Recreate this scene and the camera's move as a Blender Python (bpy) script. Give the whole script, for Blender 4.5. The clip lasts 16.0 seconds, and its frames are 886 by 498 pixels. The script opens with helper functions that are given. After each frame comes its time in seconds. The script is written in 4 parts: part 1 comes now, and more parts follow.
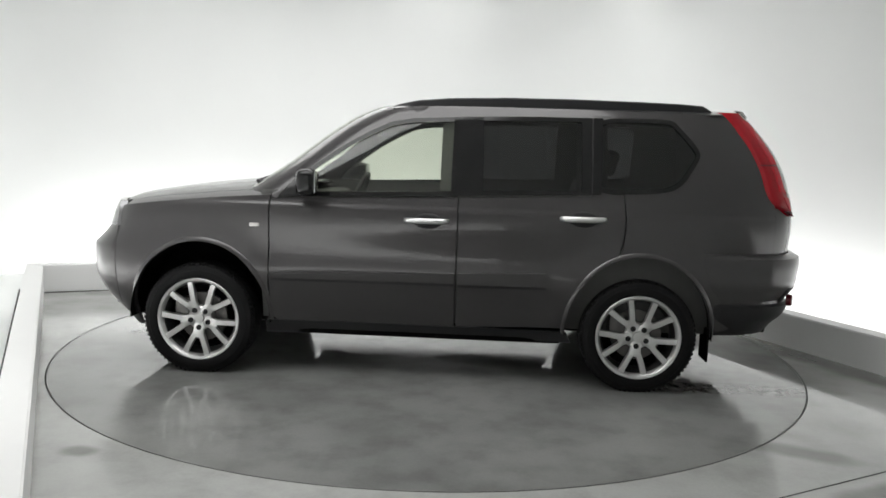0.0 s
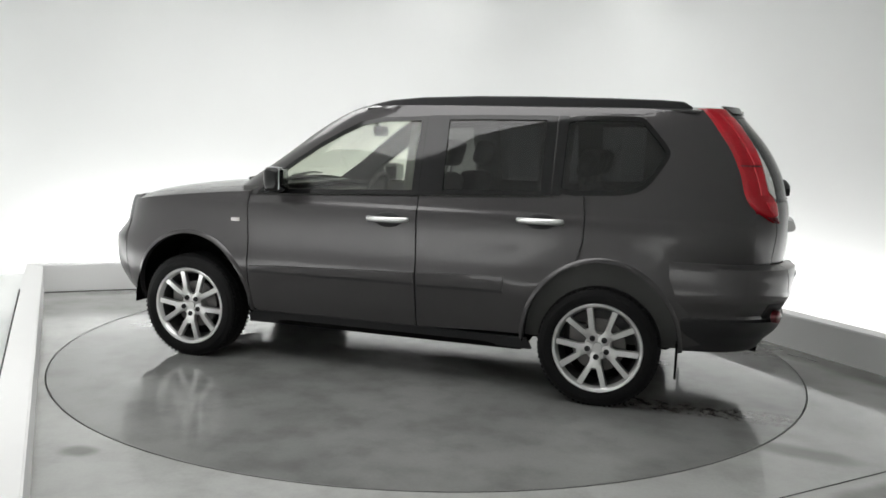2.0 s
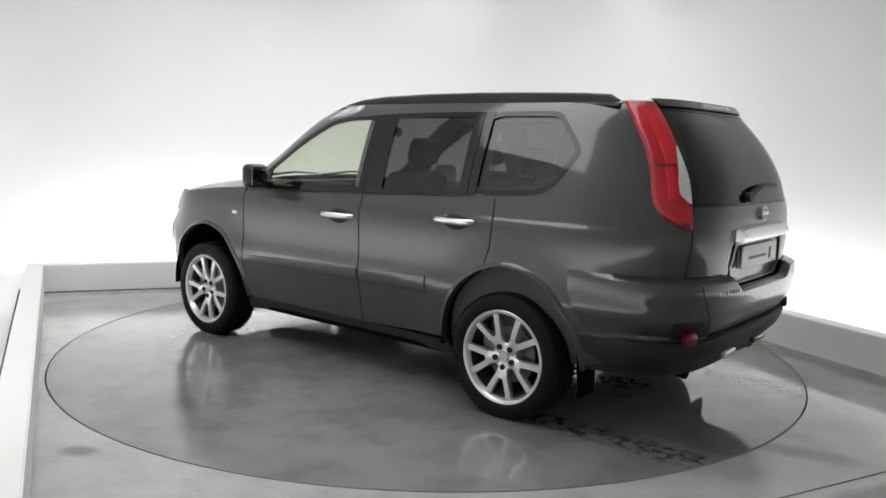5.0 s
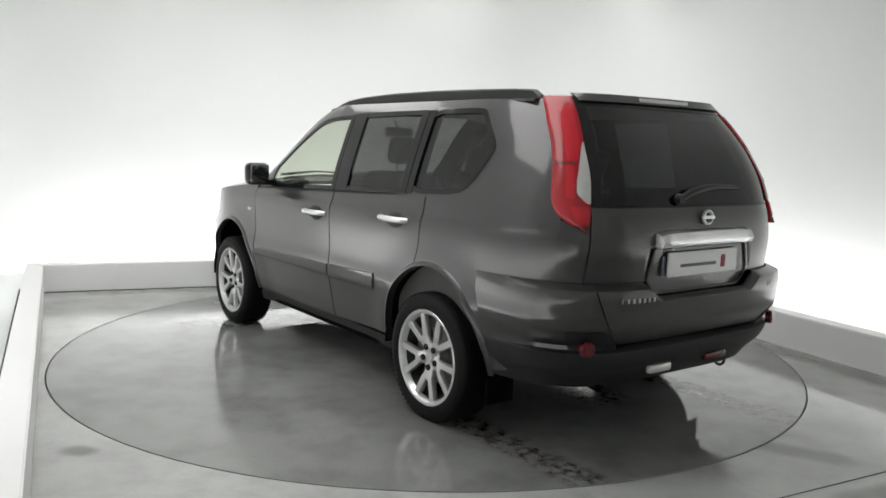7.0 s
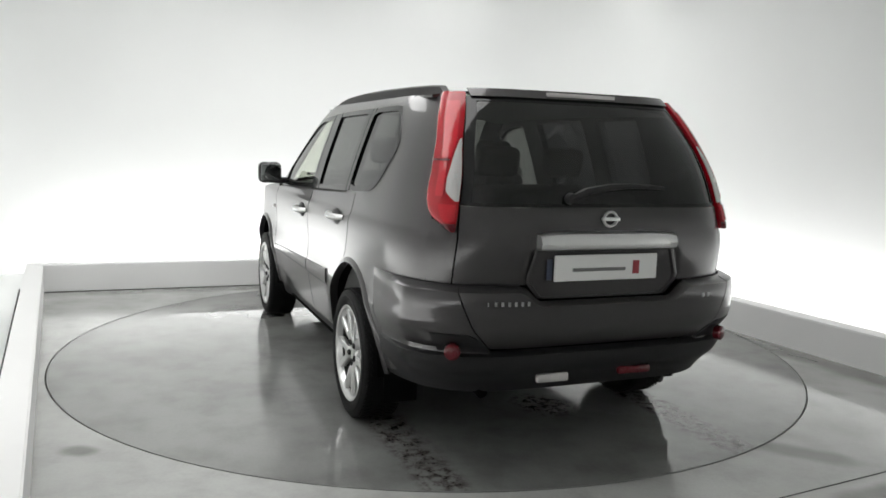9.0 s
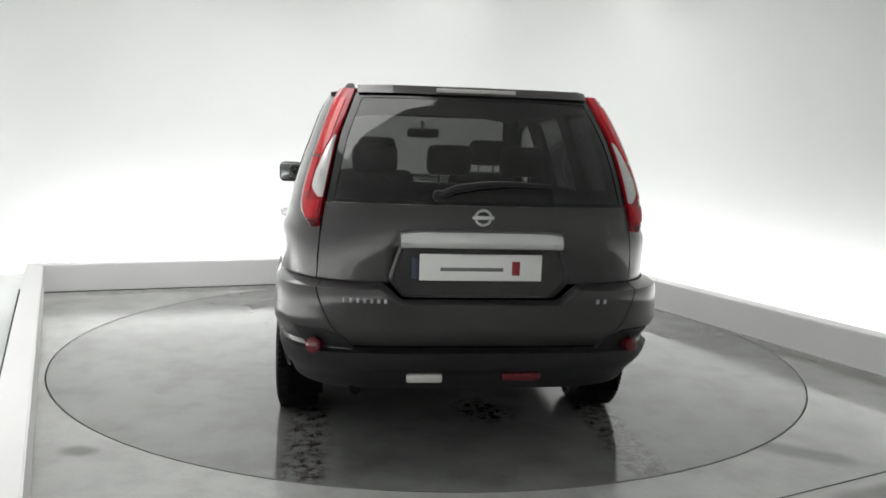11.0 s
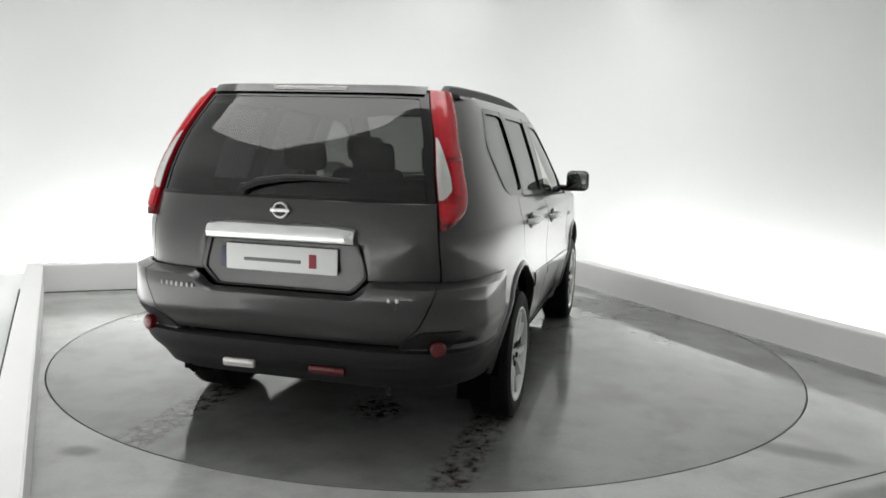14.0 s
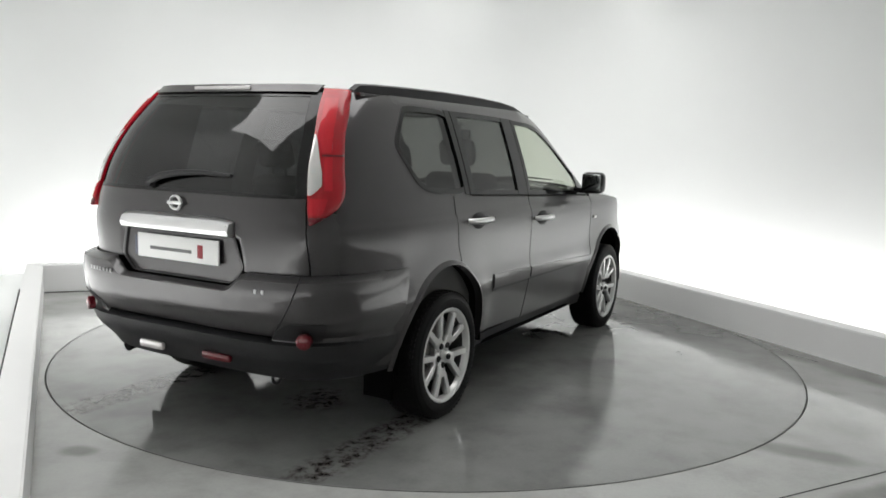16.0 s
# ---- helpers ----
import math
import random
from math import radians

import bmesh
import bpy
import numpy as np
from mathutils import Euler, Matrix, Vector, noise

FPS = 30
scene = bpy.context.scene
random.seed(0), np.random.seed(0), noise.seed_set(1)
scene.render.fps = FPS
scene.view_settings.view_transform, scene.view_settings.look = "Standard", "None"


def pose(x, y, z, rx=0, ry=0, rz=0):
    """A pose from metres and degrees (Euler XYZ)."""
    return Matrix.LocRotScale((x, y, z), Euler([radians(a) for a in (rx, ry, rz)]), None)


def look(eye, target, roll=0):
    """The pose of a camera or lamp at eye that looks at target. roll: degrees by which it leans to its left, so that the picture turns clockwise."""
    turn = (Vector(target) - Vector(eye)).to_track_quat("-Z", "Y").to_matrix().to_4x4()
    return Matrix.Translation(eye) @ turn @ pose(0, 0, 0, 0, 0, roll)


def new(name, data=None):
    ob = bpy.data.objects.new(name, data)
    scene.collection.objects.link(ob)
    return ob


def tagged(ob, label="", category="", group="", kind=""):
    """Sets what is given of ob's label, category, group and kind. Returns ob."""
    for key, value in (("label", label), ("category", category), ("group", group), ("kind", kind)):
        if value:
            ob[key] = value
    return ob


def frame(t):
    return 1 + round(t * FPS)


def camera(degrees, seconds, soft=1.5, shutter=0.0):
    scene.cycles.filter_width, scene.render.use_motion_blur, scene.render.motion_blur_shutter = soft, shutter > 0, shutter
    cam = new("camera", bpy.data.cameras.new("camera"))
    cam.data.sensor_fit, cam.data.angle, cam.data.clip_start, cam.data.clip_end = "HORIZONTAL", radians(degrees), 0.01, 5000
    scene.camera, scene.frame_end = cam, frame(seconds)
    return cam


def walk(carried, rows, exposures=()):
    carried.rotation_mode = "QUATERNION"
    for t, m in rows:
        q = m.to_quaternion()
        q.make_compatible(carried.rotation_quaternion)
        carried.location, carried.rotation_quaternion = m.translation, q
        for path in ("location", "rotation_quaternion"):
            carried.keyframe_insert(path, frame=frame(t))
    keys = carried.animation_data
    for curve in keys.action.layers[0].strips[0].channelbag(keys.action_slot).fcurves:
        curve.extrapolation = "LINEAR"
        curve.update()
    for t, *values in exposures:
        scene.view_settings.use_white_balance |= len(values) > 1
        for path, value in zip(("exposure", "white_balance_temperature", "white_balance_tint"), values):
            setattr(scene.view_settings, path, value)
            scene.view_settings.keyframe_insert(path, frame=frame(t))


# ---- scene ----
cam = camera(57.946, 16.0, soft=1.65)
EYE = (0.0, -5.613, 1.418)
VIEW = look(EYE, (0.0129, -4.6215, 1.289), roll=1.764)
walk(cam, [(0.0, VIEW), (16.0, VIEW)], exposures=[(0.0, 0.0), (16.0, 0.0)])

# ---- light ----
world = bpy.data.worlds.new("room_dark")
scene.world = world
world.use_nodes = True
world.node_tree.nodes["Background"].inputs[0].default_value = (0.8, 0.85, 0.82, 1)
world.node_tree.nodes["Background"].inputs[1].default_value = 0.05


def area(name, m, sx, sy, watts, colour=(1.0, 0.995, 0.985)):
    data = bpy.data.lights.new(name, "AREA")
    data.shape, data.size, data.size_y, data.energy, data.color = "RECTANGLE", sx, sy, watts, colour
    ob = new(name, data)
    ob.matrix_world = m
    return ob


# plan of the booth: kerb corners on the floor
CL, CB = Vector((-3.46, 1.46)), Vector((1.26, 3.27))
DIR_L, DIR_R = Vector((0.4245, -0.9054)), Vector((0.413, -0.911))
CLN, CRN = CL + DIR_L * 9.5, CB + DIR_R * 9.5
KERB_H, KERB_T, GAP, CEIL = 0.25, 0.15, 0.80, 3.25
DIR_B = (CB - CL).normalized()
OUT_B = Vector((-DIR_B.y, DIR_B.x))
OUT_L, OUT_R = Vector((-0.9054, -0.4245)), Vector((0.911, 0.413))


def trough(name, a, b, out, watts, far=0.34):
    mid = (a + b) / 2 + out * (KERB_T + far)
    way = (b - a).normalized()
    zax = -Vector((out.x, out.y, 0.45)).normalized()
    xax = Vector((way.x, way.y, 0))
    yax = zax.cross(xax)
    m = Matrix((xax, yax, zax)).transposed().to_4x4()
    m.translation = (mid.x, mid.y, 0.115)
    area(name, m, (b - a).length, 0.12, watts)


trough("cove_light_back", CL, CB, OUT_B, 35)
trough("cove_light_right", CB, CRN, OUT_R, 42, 0.34)
trough("cove_light_left", CL, CLN, OUT_L, 60, 0.42)
for cx, cy in ((0.10, 3.54), (1.99, 3.34)):
    area("ceiling_spot_panel", pose(cx, cy, CEIL - 0.06, 0, 0, 21), 1.1, 0.30, 4)
for cx, cy, sx, sy, watts in ((-0.5, 1.5, 4.4, 1.5, 62), (-0.9, -1.7, 4.2, 1.5, 72)):
    area("ceiling_light_panel", pose(cx, cy, CEIL - 0.09, 0, 0, 21), sx, sy, watts)

# ---- materials ----


def mat(name, colour, rough=0.5, metal=0.0, coat=0.0, bump=0.0, scale=60.0, vary=0.08, grime=0.0, spec=0.5, sheen=0.0):
    m = bpy.data.materials.new(name)
    m.use_nodes = True
    nt = m.node_tree
    p = nt.nodes["Principled BSDF"]
    p.inputs["Roughness"].default_value = rough
    p.inputs["Metallic"].default_value = metal
    p.inputs["Coat Weight"].default_value = coat
    p.inputs["Coat Roughness"].default_value = 0.075
    p.inputs["Specular IOR Level"].default_value = spec
    tc = nt.nodes.new("ShaderNodeTexCoord")
    big = nt.nodes.new("ShaderNodeTexNoise")
    big.inputs["Scale"].default_value, big.inputs["Detail"].default_value = scale / 20, 5
    fine = nt.nodes.new("ShaderNodeTexNoise")
    fine.inputs["Scale"].default_value, fine.inputs["Detail"].default_value = scale, 4
    for n in (big, fine):
        nt.links.new(tc.outputs["Object"], n.inputs["Vector"])
    mix = nt.nodes.new("ShaderNodeMix")
    mix.data_type = "RGBA"
    mix.inputs[6].default_value = (*[c * (1 - vary) for c in colour], 1)
    mix.inputs[7].default_value = (*[min(1, c * (1 + vary)) for c in colour], 1)
    nt.links.new(big.outputs["Fac"], mix.inputs[0])
    nt.links.new(mix.outputs[2], p.inputs["Base Color"])
    rr = nt.nodes.new("ShaderNodeMapRange")
    rr.inputs[3].default_value, rr.inputs[4].default_value = max(0.02, rough * 0.8), min(1, rough * 1.2 + grime)
    nt.links.new(fine.outputs["Fac"], rr.inputs[0])
    nt.links.new(rr.outputs[0], p.inputs["Roughness"])
    if bump:
        b = nt.nodes.new("ShaderNodeBump")
        b.inputs["Strength"].default_value, b.inputs["Distance"].default_value = bump, 0.002
        nt.links.new(fine.outputs["Fac"], b.inputs["Height"])
        nt.links.new(b.outputs[0], p.inputs["Normal"])
    return m


def glass(name, tint, gloss=1.0, low=0.06, power=5.0, rough=0.03):
    m = bpy.data.materials.new(name)
    m.use_nodes = True
    nt = m.node_tree
    nt.nodes.remove(nt.nodes["Principled BSDF"])
    out = nt.nodes["Material Output"]
    clear, shine = nt.nodes.new("ShaderNodeBsdfTransparent"), nt.nodes.new("ShaderNodeBsdfGlossy")
    clear.inputs[0].default_value, shine.inputs["Roughness"].default_value = (*tint, 1), rough
    shine.inputs[0].default_value = (gloss, gloss, gloss, 1)
    lw = nt.nodes.new("ShaderNodeLayerWeight")
    lw.inputs["Blend"].default_value = 0.5
    pw = nt.nodes.new("ShaderNodeMath")
    pw.operation, pw.inputs[1].default_value = "POWER", power
    nt.links.new(lw.outputs["Facing"], pw.inputs[0])
    f = nt.nodes.new("ShaderNodeMapRange")
    f.inputs[3].default_value, f.inputs[4].default_value = low, 0.85
    nt.links.new(pw.outputs[0], f.inputs[0])
    mx = nt.nodes.new("ShaderNodeMixShader")
    for a, b in ((f.outputs[0], mx.inputs[0]), (clear.outputs[0], mx.inputs[1]), (shine.outputs[0], mx.inputs[2]), (mx.outputs[0], out.inputs[0])):
        nt.links.new(a, b)
    return m


def wet_concrete(name, dry, wet, scale, puddles=(), stains_and_bands=(), tracks=False, film=0.35):
    """Painted concrete, damp in patches that are darker and smoother. puddles, then stains and dark bands: ovals (x, y,
    half length, half width, degrees).
    """
    m = bpy.data.materials.new(name)
    m.use_nodes = True
    nt = m.node_tree
    p = nt.nodes["Principled BSDF"]
    tc = nt.nodes.new("ShaderNodeTexCoord")

    def tex(s, d, rough=0.5, stretch=(1, 1, 1)):
        n = nt.nodes.new("ShaderNodeTexNoise")
        n.inputs["Scale"].default_value, n.inputs["Detail"].default_value, n.inputs["Roughness"].default_value = s, d, rough
        mp = nt.nodes.new("ShaderNodeMapping")
        mp.inputs["Scale"].default_value = stretch
        nt.links.new(tc.outputs["Object"], mp.inputs["Vector"])
        nt.links.new(mp.outputs[0], n.inputs["Vector"])
        return n.outputs[0]

    def ramp(sock, lo, hi, a, b):
        r = nt.nodes.new("ShaderNodeMapRange")
        r.interpolation_type = "SMOOTHSTEP"
        r.inputs[1].default_value, r.inputs[2].default_value = lo, hi
        r.inputs[3].default_value, r.inputs[4].default_value = a, b
        nt.links.new(sock, r.inputs[0])
        return r.outputs[0]

    def calc(op, a, b):
        n = nt.nodes.new("ShaderNodeMath")
        n.operation = op
        for k, v in enumerate((a, b)):
            if isinstance(v, (int, float)):
                n.inputs[k].default_value = v
            else:
                nt.links.new(v, n.inputs[k])
        return n.outputs[0]

    def blend(a, b, fac, how="MIX"):
        n = nt.nodes.new("ShaderNodeMix")
        n.data_type, n.blend_type = "RGBA", how
        for k, v in ((6, a), (7, b), (0, fac)):
            if isinstance(v, tuple):
                n.inputs[k].default_value = (*v, 1)
            else:
                nt.links.new(v, n.inputs[k])
        return n.outputs[2]

    def oval(x, y, rx, ry, deg, edge, soft=(0.35, 1.30)):
        mp = nt.nodes.new("ShaderNodeMapping")
        mp.vector_type = "TEXTURE"
        mp.inputs["Location"].default_value, mp.inputs["Rotation"].default_value, mp.inputs["Scale"].default_value = (x, y, 0), (0, 0, radians(deg)), (rx, ry, 1)
        nt.links.new(tc.outputs["Object"], mp.inputs["Vector"])
        ln = nt.nodes.new("ShaderNodeVectorMath")
        ln.operation = "LENGTH"
        nt.links.new(mp.outputs[0], ln.inputs[0])
        return ramp(calc("ADD", ln.outputs["Value"], edge), soft[0], soft[1], 1, 0)

    patch, smear, grain = tex(scale, 3, 0.5), tex(4.0, 5, 0.55), tex(60, 4, 0.6)
    ragged = calc("MULTIPLY", calc("SUBTRACT", tex(2.6, 3, 0.5), 0.5), 1.3)
    frayed = calc("MULTIPLY", calc("SUBTRACT", tex(4.5, 6, 0.66), 0.5), 1.9)
    damp = ramp(calc("ADD", patch, calc("MULTIPLY", smear, 0.2)), 0.42, 0.78, 0, 1)
    col = blend(dry, wet, damp)
    col = blend(col, (0.70, 0.70, 0.69), ramp(smear, 0.40, 0.75, 0, 0.55), "MULTIPLY")
    col = blend(col, (0.90, 0.90, 0.90), ramp(grain, 0.35, 0.7, 0, 0.5), "MULTIPLY")
    water = ramp(calc("ADD", patch, calc("MULTIPLY", smear, 0.30)), 0.40, 1.00, film, 0.88)
    pool = None
    for x, y, rx, ry, deg in puddles:
        o = oval(x, y, rx, ry, deg, frayed, (0.74, 1.08))
        col = blend(col, (0.94, 0.94, 0.94), o, "MULTIPLY")
        water = calc("MAXIMUM", water, calc("MULTIPLY", o, ramp(smear, 0.30, 0.55, 0.82, 1.0)))
        pool = o if pool is None else calc("MAXIMUM", pool, o)
    for x, y, rx, ry, deg in stains_and_bands:
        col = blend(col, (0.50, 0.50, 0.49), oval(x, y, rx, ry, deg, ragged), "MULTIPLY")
    if tracks:
        sep = nt.nodes.new("ShaderNodeSeparateXYZ")
        nt.links.new(tc.outputs["Object"], sep.inputs[0])
        off = calc("ABSOLUTE", calc("SUBTRACT", calc("ABSOLUTE", calc("SUBTRACT", sep.outputs[1], 0.03), 0), 0.765), 0)
        line = calc("MULTIPLY", ramp(off, 0.05, 0.14, 1, 0), ramp(sep.outputs[0], -1.42, -1.30, 1, 0))
        line = calc("MULTIPLY", line, ramp(sep.outputs[0], -2.45, -2.25, 0, 1))
        spots = ramp(tex(16, 6, 0.75), 0.42, 0.62, 0, 0.9)
        mud = calc("MULTIPLY", line, spots)
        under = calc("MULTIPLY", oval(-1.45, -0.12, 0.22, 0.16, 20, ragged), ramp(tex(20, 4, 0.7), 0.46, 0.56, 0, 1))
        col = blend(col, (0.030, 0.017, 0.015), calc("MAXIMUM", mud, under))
    nt.links.new(col, p.inputs["Base Color"])
    nt.links.new(ramp(water, 0, 1, 0.44, 0.025), p.inputs["Roughness"])
    nt.links.new(ramp(water, 0.3, 1, 0.28, 1.0), p.inputs["Specular IOR Level"])
    b = nt.nodes.new("ShaderNodeBump")
    b.inputs["Strength"].default_value, b.inputs["Distance"].default_value = 0.14, 0.004
    nt.links.new(calc("ADD", smear, calc("MULTIPLY", tex(22, 4, 0.6), 0.35)), b.inputs["Height"])
    nt.links.new(ramp(pool, 0.1, 0.9, 0.14, 0.045), b.inputs["Strength"])
    nt.links.new(b.outputs[0], p.inputs["Normal"])
    return m


# first two darkening ovals are bands along the kerb feet, the others stains
M_FLOOR = wet_concrete("painted_concrete", (0.44, 0.445, 0.432), (0.36, 0.365, 0.352), 0.6, puddles=((2.36, -1.16, 0.42, 0.16, -63), (2.38, 0.45, 0.6, 0.14, -64), (-2.3, 1.75, 0.6, 0.15, 20)), stains_and_bands=((2.20, 0.88, 3.2, 0.15, -65.6), (-1.05, 2.27, 2.6, 0.15, 21), (1.81, -1.94, 0.34, 0.10, -25), (2.05, -2.33, 0.4, 0.08, 24), (-1.56, -2.14, 0.09, 0.06, 0)), film=0.50)
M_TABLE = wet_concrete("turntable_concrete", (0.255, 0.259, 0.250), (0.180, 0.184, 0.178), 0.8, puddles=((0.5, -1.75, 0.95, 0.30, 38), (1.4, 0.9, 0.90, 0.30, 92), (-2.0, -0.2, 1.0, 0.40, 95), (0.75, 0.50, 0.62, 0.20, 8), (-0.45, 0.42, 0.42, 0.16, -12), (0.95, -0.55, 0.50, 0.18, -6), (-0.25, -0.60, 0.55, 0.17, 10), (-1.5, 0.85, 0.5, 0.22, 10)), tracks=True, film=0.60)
M_WALL = mat("white_wall_paint", (0.80, 0.81, 0.803), 0.75, bump=0.05, scale=30, vary=0.02)
M_KERB = mat("white_kerb_paint", (0.79, 0.79, 0.785), 0.55, bump=0.15, scale=25, vary=0.06)
M_GAP = mat("black_gap", (0.02, 0.02, 0.02), 0.8)
M_PAINT = mat("grey_metallic_paint", (0.043, 0.0405, 0.0418), 0.30, metal=0.40, spec=0.25, coat=0.82, bump=0.015, scale=260, vary=0.03)
M_TRIM = mat("black_plastic", (0.012, 0.012, 0.013), 0.5, spec=0.35, bump=0.12, scale=300, vary=0.12)
M_GLOSS = mat("gloss_black_trim", (0.006, 0.006, 0.0065), 0.07, spec=0.4)
M_RUBBER = mat("tyre_rubber", (0.006, 0.006, 0.0063), 0.62, spec=0.14, bump=0.25, scale=140, vary=0.2)
M_ALLOY = mat("silver_alloy", (0.60, 0.60, 0.595), 0.30, metal=0.85, coat=0.15, scale=9, vary=0.05)
M_CHROME = mat("chrome", (0.70, 0.70, 0.70), 0.30, metal=1.0, scale=40, vary=0.03)
M_STEEL = mat("brake_steel", (0.16, 0.155, 0.15), 0.5, metal=0.8, scale=120)
M_BARREL = mat("dark_rim_barrel", (0.05, 0.05, 0.05), 0.5, metal=0.6, scale=50, vary=0.2)
M_HEAD = mat("head_lamp_lens", (0.22, 0.22, 0.225), 0.16, metal=0.4, coat=0.8, scale=70, vary=0.3)
M_RED = mat("red_lamp_lens", (0.32, 0.002, 0.009), 0.22, coat=0.4, bump=0.12, scale=70, vary=0.35, spec=0.3)
M_RING = mat("grey_steel_ring", (0.17, 0.172, 0.168), 0.5, metal=0.3, scale=50, vary=0.15)
M_BADGE = mat("dull_badge_metal", (0.38, 0.38, 0.385), 0.35, metal=0.8, scale=60)
M_REDLIT = mat("bright_red_lens", (0.46, 0.004, 0.014), 0.20, coat=0.5, bump=0.35, scale=120, vary=0.3, spec=0.3)
M_REDDARK = mat("dark_red_reflector", (0.095, 0.003, 0.008), 0.28, coat=0.5, scale=90, vary=0.2, spec=0.2)
M_CLEAR = mat("clear_lamp_lens", (0.56, 0.54, 0.53), 0.16, metal=0.3, coat=0.8, bump=0.3, scale=110, vary=0.25)
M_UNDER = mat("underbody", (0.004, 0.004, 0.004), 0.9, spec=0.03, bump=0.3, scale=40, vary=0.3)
M_CLOTH = mat("dark_seat_cloth", (0.03, 0.03, 0.032), 0.85, bump=0.3, scale=350, vary=0.2)
M_CABIN = mat("grey_cabin_trim", (0.06, 0.06, 0.058), 0.7, bump=0.1, scale=200)
M_LINER = mat("pale_headliner", (0.42, 0.42, 0.39), 0.9, scale=60)
M_PLATE = mat("white_plate", (0.80, 0.80, 0.79), 0.35, scale=40, vary=0.03)
M_INK = mat("grey_ink", (0.16, 0.16, 0.16), 0.5)
M_INKRED = mat("dark_red_ink", (0.30, 0.03, 0.04), 0.5)
M_BLUE = mat("blue_strip", (0.05, 0.06, 0.10), 0.4)
M_MIRROR = mat("mirror_glass", (0.25, 0.26, 0.26), 0.03, metal=1.0, vary=0.01)
G_FRONT = glass("green_tint_glass", (0.76, 0.79, 0.72))
G_REAR = glass("privacy_glass", (0.115, 0.118, 0.12), 0.8, 0.055, 4.0, 0.03)


# ---- mesh helpers ----
def part(name, bm, material, parent, label="", smooth=True, angle=40):
    me = bpy.data.meshes.new(name)
    bmesh.ops.recalc_face_normals(bm, faces=bm.faces)
    for f in bm.faces:
        f.smooth = smooth
    if smooth:
        for e in bm.edges:
            if len(e.link_faces) == 2 and e.calc_face_angle(0) > radians(angle):
                e.smooth = False
    bm.to_mesh(me)
    bm.free()
    me.materials.append(material)
    ob = new(name, me)
    if parent:
        ob.parent = parent
    if label:
        ob["label"] = label
    return ob


def grid(rows, bm=None):
    """Quads through rows of points; all rows have the same count."""
    bm = bm or bmesh.new()
    vs = [[bm.verts.new(p) for p in row] for row in rows]
    for a, b in zip(vs, vs[1:]):
        for i in range(len(a) - 1):
            bm.faces.new((a[i], a[i + 1], b[i + 1], b[i]))
    return bm


def box(cx, cy, cz, sx, sy, sz, bev=0.0, bm=None, m=None, segs=2):
    own = bmesh.new()
    bmesh.ops.create_cube(own, size=1.0, matrix=Matrix.Translation((cx, cy, cz)) @ Matrix.Diagonal((sx, sy, sz, 1)))
    if bev:
        bmesh.ops.bevel(own, geom=own.edges[:], offset=bev, segments=segs, affect="EDGES", profile=0.5)
    if m:
        bmesh.ops.transform(own, matrix=m, verts=own.verts)
    if bm is None:
        return own
    me = bpy.data.meshes.new("tmp")
    own.to_mesh(me)
    own.free()
    bm.from_mesh(me)
    bpy.data.meshes.remove(me)
    return bm


def tube(points, radius, sides=8, bm=None, cap=True):
    """A round bar through points. radius: a number or one a point."""
    bm = bm or bmesh.new()
    pts = [Vector(p) for p in points]
    rad = radius if isinstance(radius, (list, tuple)) else [radius] * len(pts)
    rings = []
    for i, p in enumerate(pts):
        d = (pts[min(i + 1, len(pts) - 1)] - pts[max(i - 1, 0)]).normalized()
        up = Vector((0, 0, 1)) if abs(d.z) < 0.9 else Vector((1, 0, 0))
        u = d.cross(up).normalized()
        v = u.cross(d)
        rings.append([bm.verts.new(p + rad[i] * (math.cos(a) * u + math.sin(a) * v)) for a in (2 * math.pi * k / sides for k in range(sides))])
    for a, b in zip(rings, rings[1:]):
        for k in range(sides):
            bm.faces.new((a[k], a[(k + 1) % sides], b[(k + 1) % sides], b[k]))
    if cap:
        bm.faces.new(rings[0][::-1])
        bm.faces.new(rings[-1])
    return bm


def lathe(profile, sides, axis_y=True, bm=None):
    """Turns (radius, along) points round the y axis."""
    bm = bm or bmesh.new()
    rows = []
    for k in range(sides):
        a = 2 * math.pi * k / sides
        rows.append([bm.verts.new((r * math.cos(a), y, r * math.sin(a))) for r, y in profile])
    for k in range(sides):
        a, b = rows[k], rows[(k + 1) % sides]
        for i in range(len(profile) - 1):
            bm.faces.new((a[i], a[i + 1], b[i + 1], b[i]))
    return bm


def curve(points):
    """A smooth function through (place, value) points."""
    xs = np.array([p[0] for p in points], float)
    ys = np.array([p[1] for p in points], float)
    d = np.diff(ys) / np.diff(xs)
    m = np.concatenate([[d[0]], (d[:-1] + d[1:]) / 2 * (d[:-1] * d[1:] > 0), [d[-1]]])

    def f(v):
        v = min(max(v, xs[0]), xs[-1])
        i = min(int(np.searchsorted(xs, v, side="right")) - 1, len(xs) - 2)
        h = xs[i + 1] - xs[i]
        s = (v - xs[i]) / h
        return float(ys[i] * (1 + 2 * s) * (1 - s) ** 2 + h * m[i] * s * (1 - s) ** 2 + ys[i + 1] * s * s * (3 - 2 * s) + h * m[i + 1] * s * s * (s - 1))
    return f


def mirrored(bm):
    bmesh.ops.scale(bm, vec=(1, -1, 1), verts=bm.verts)
    return bm


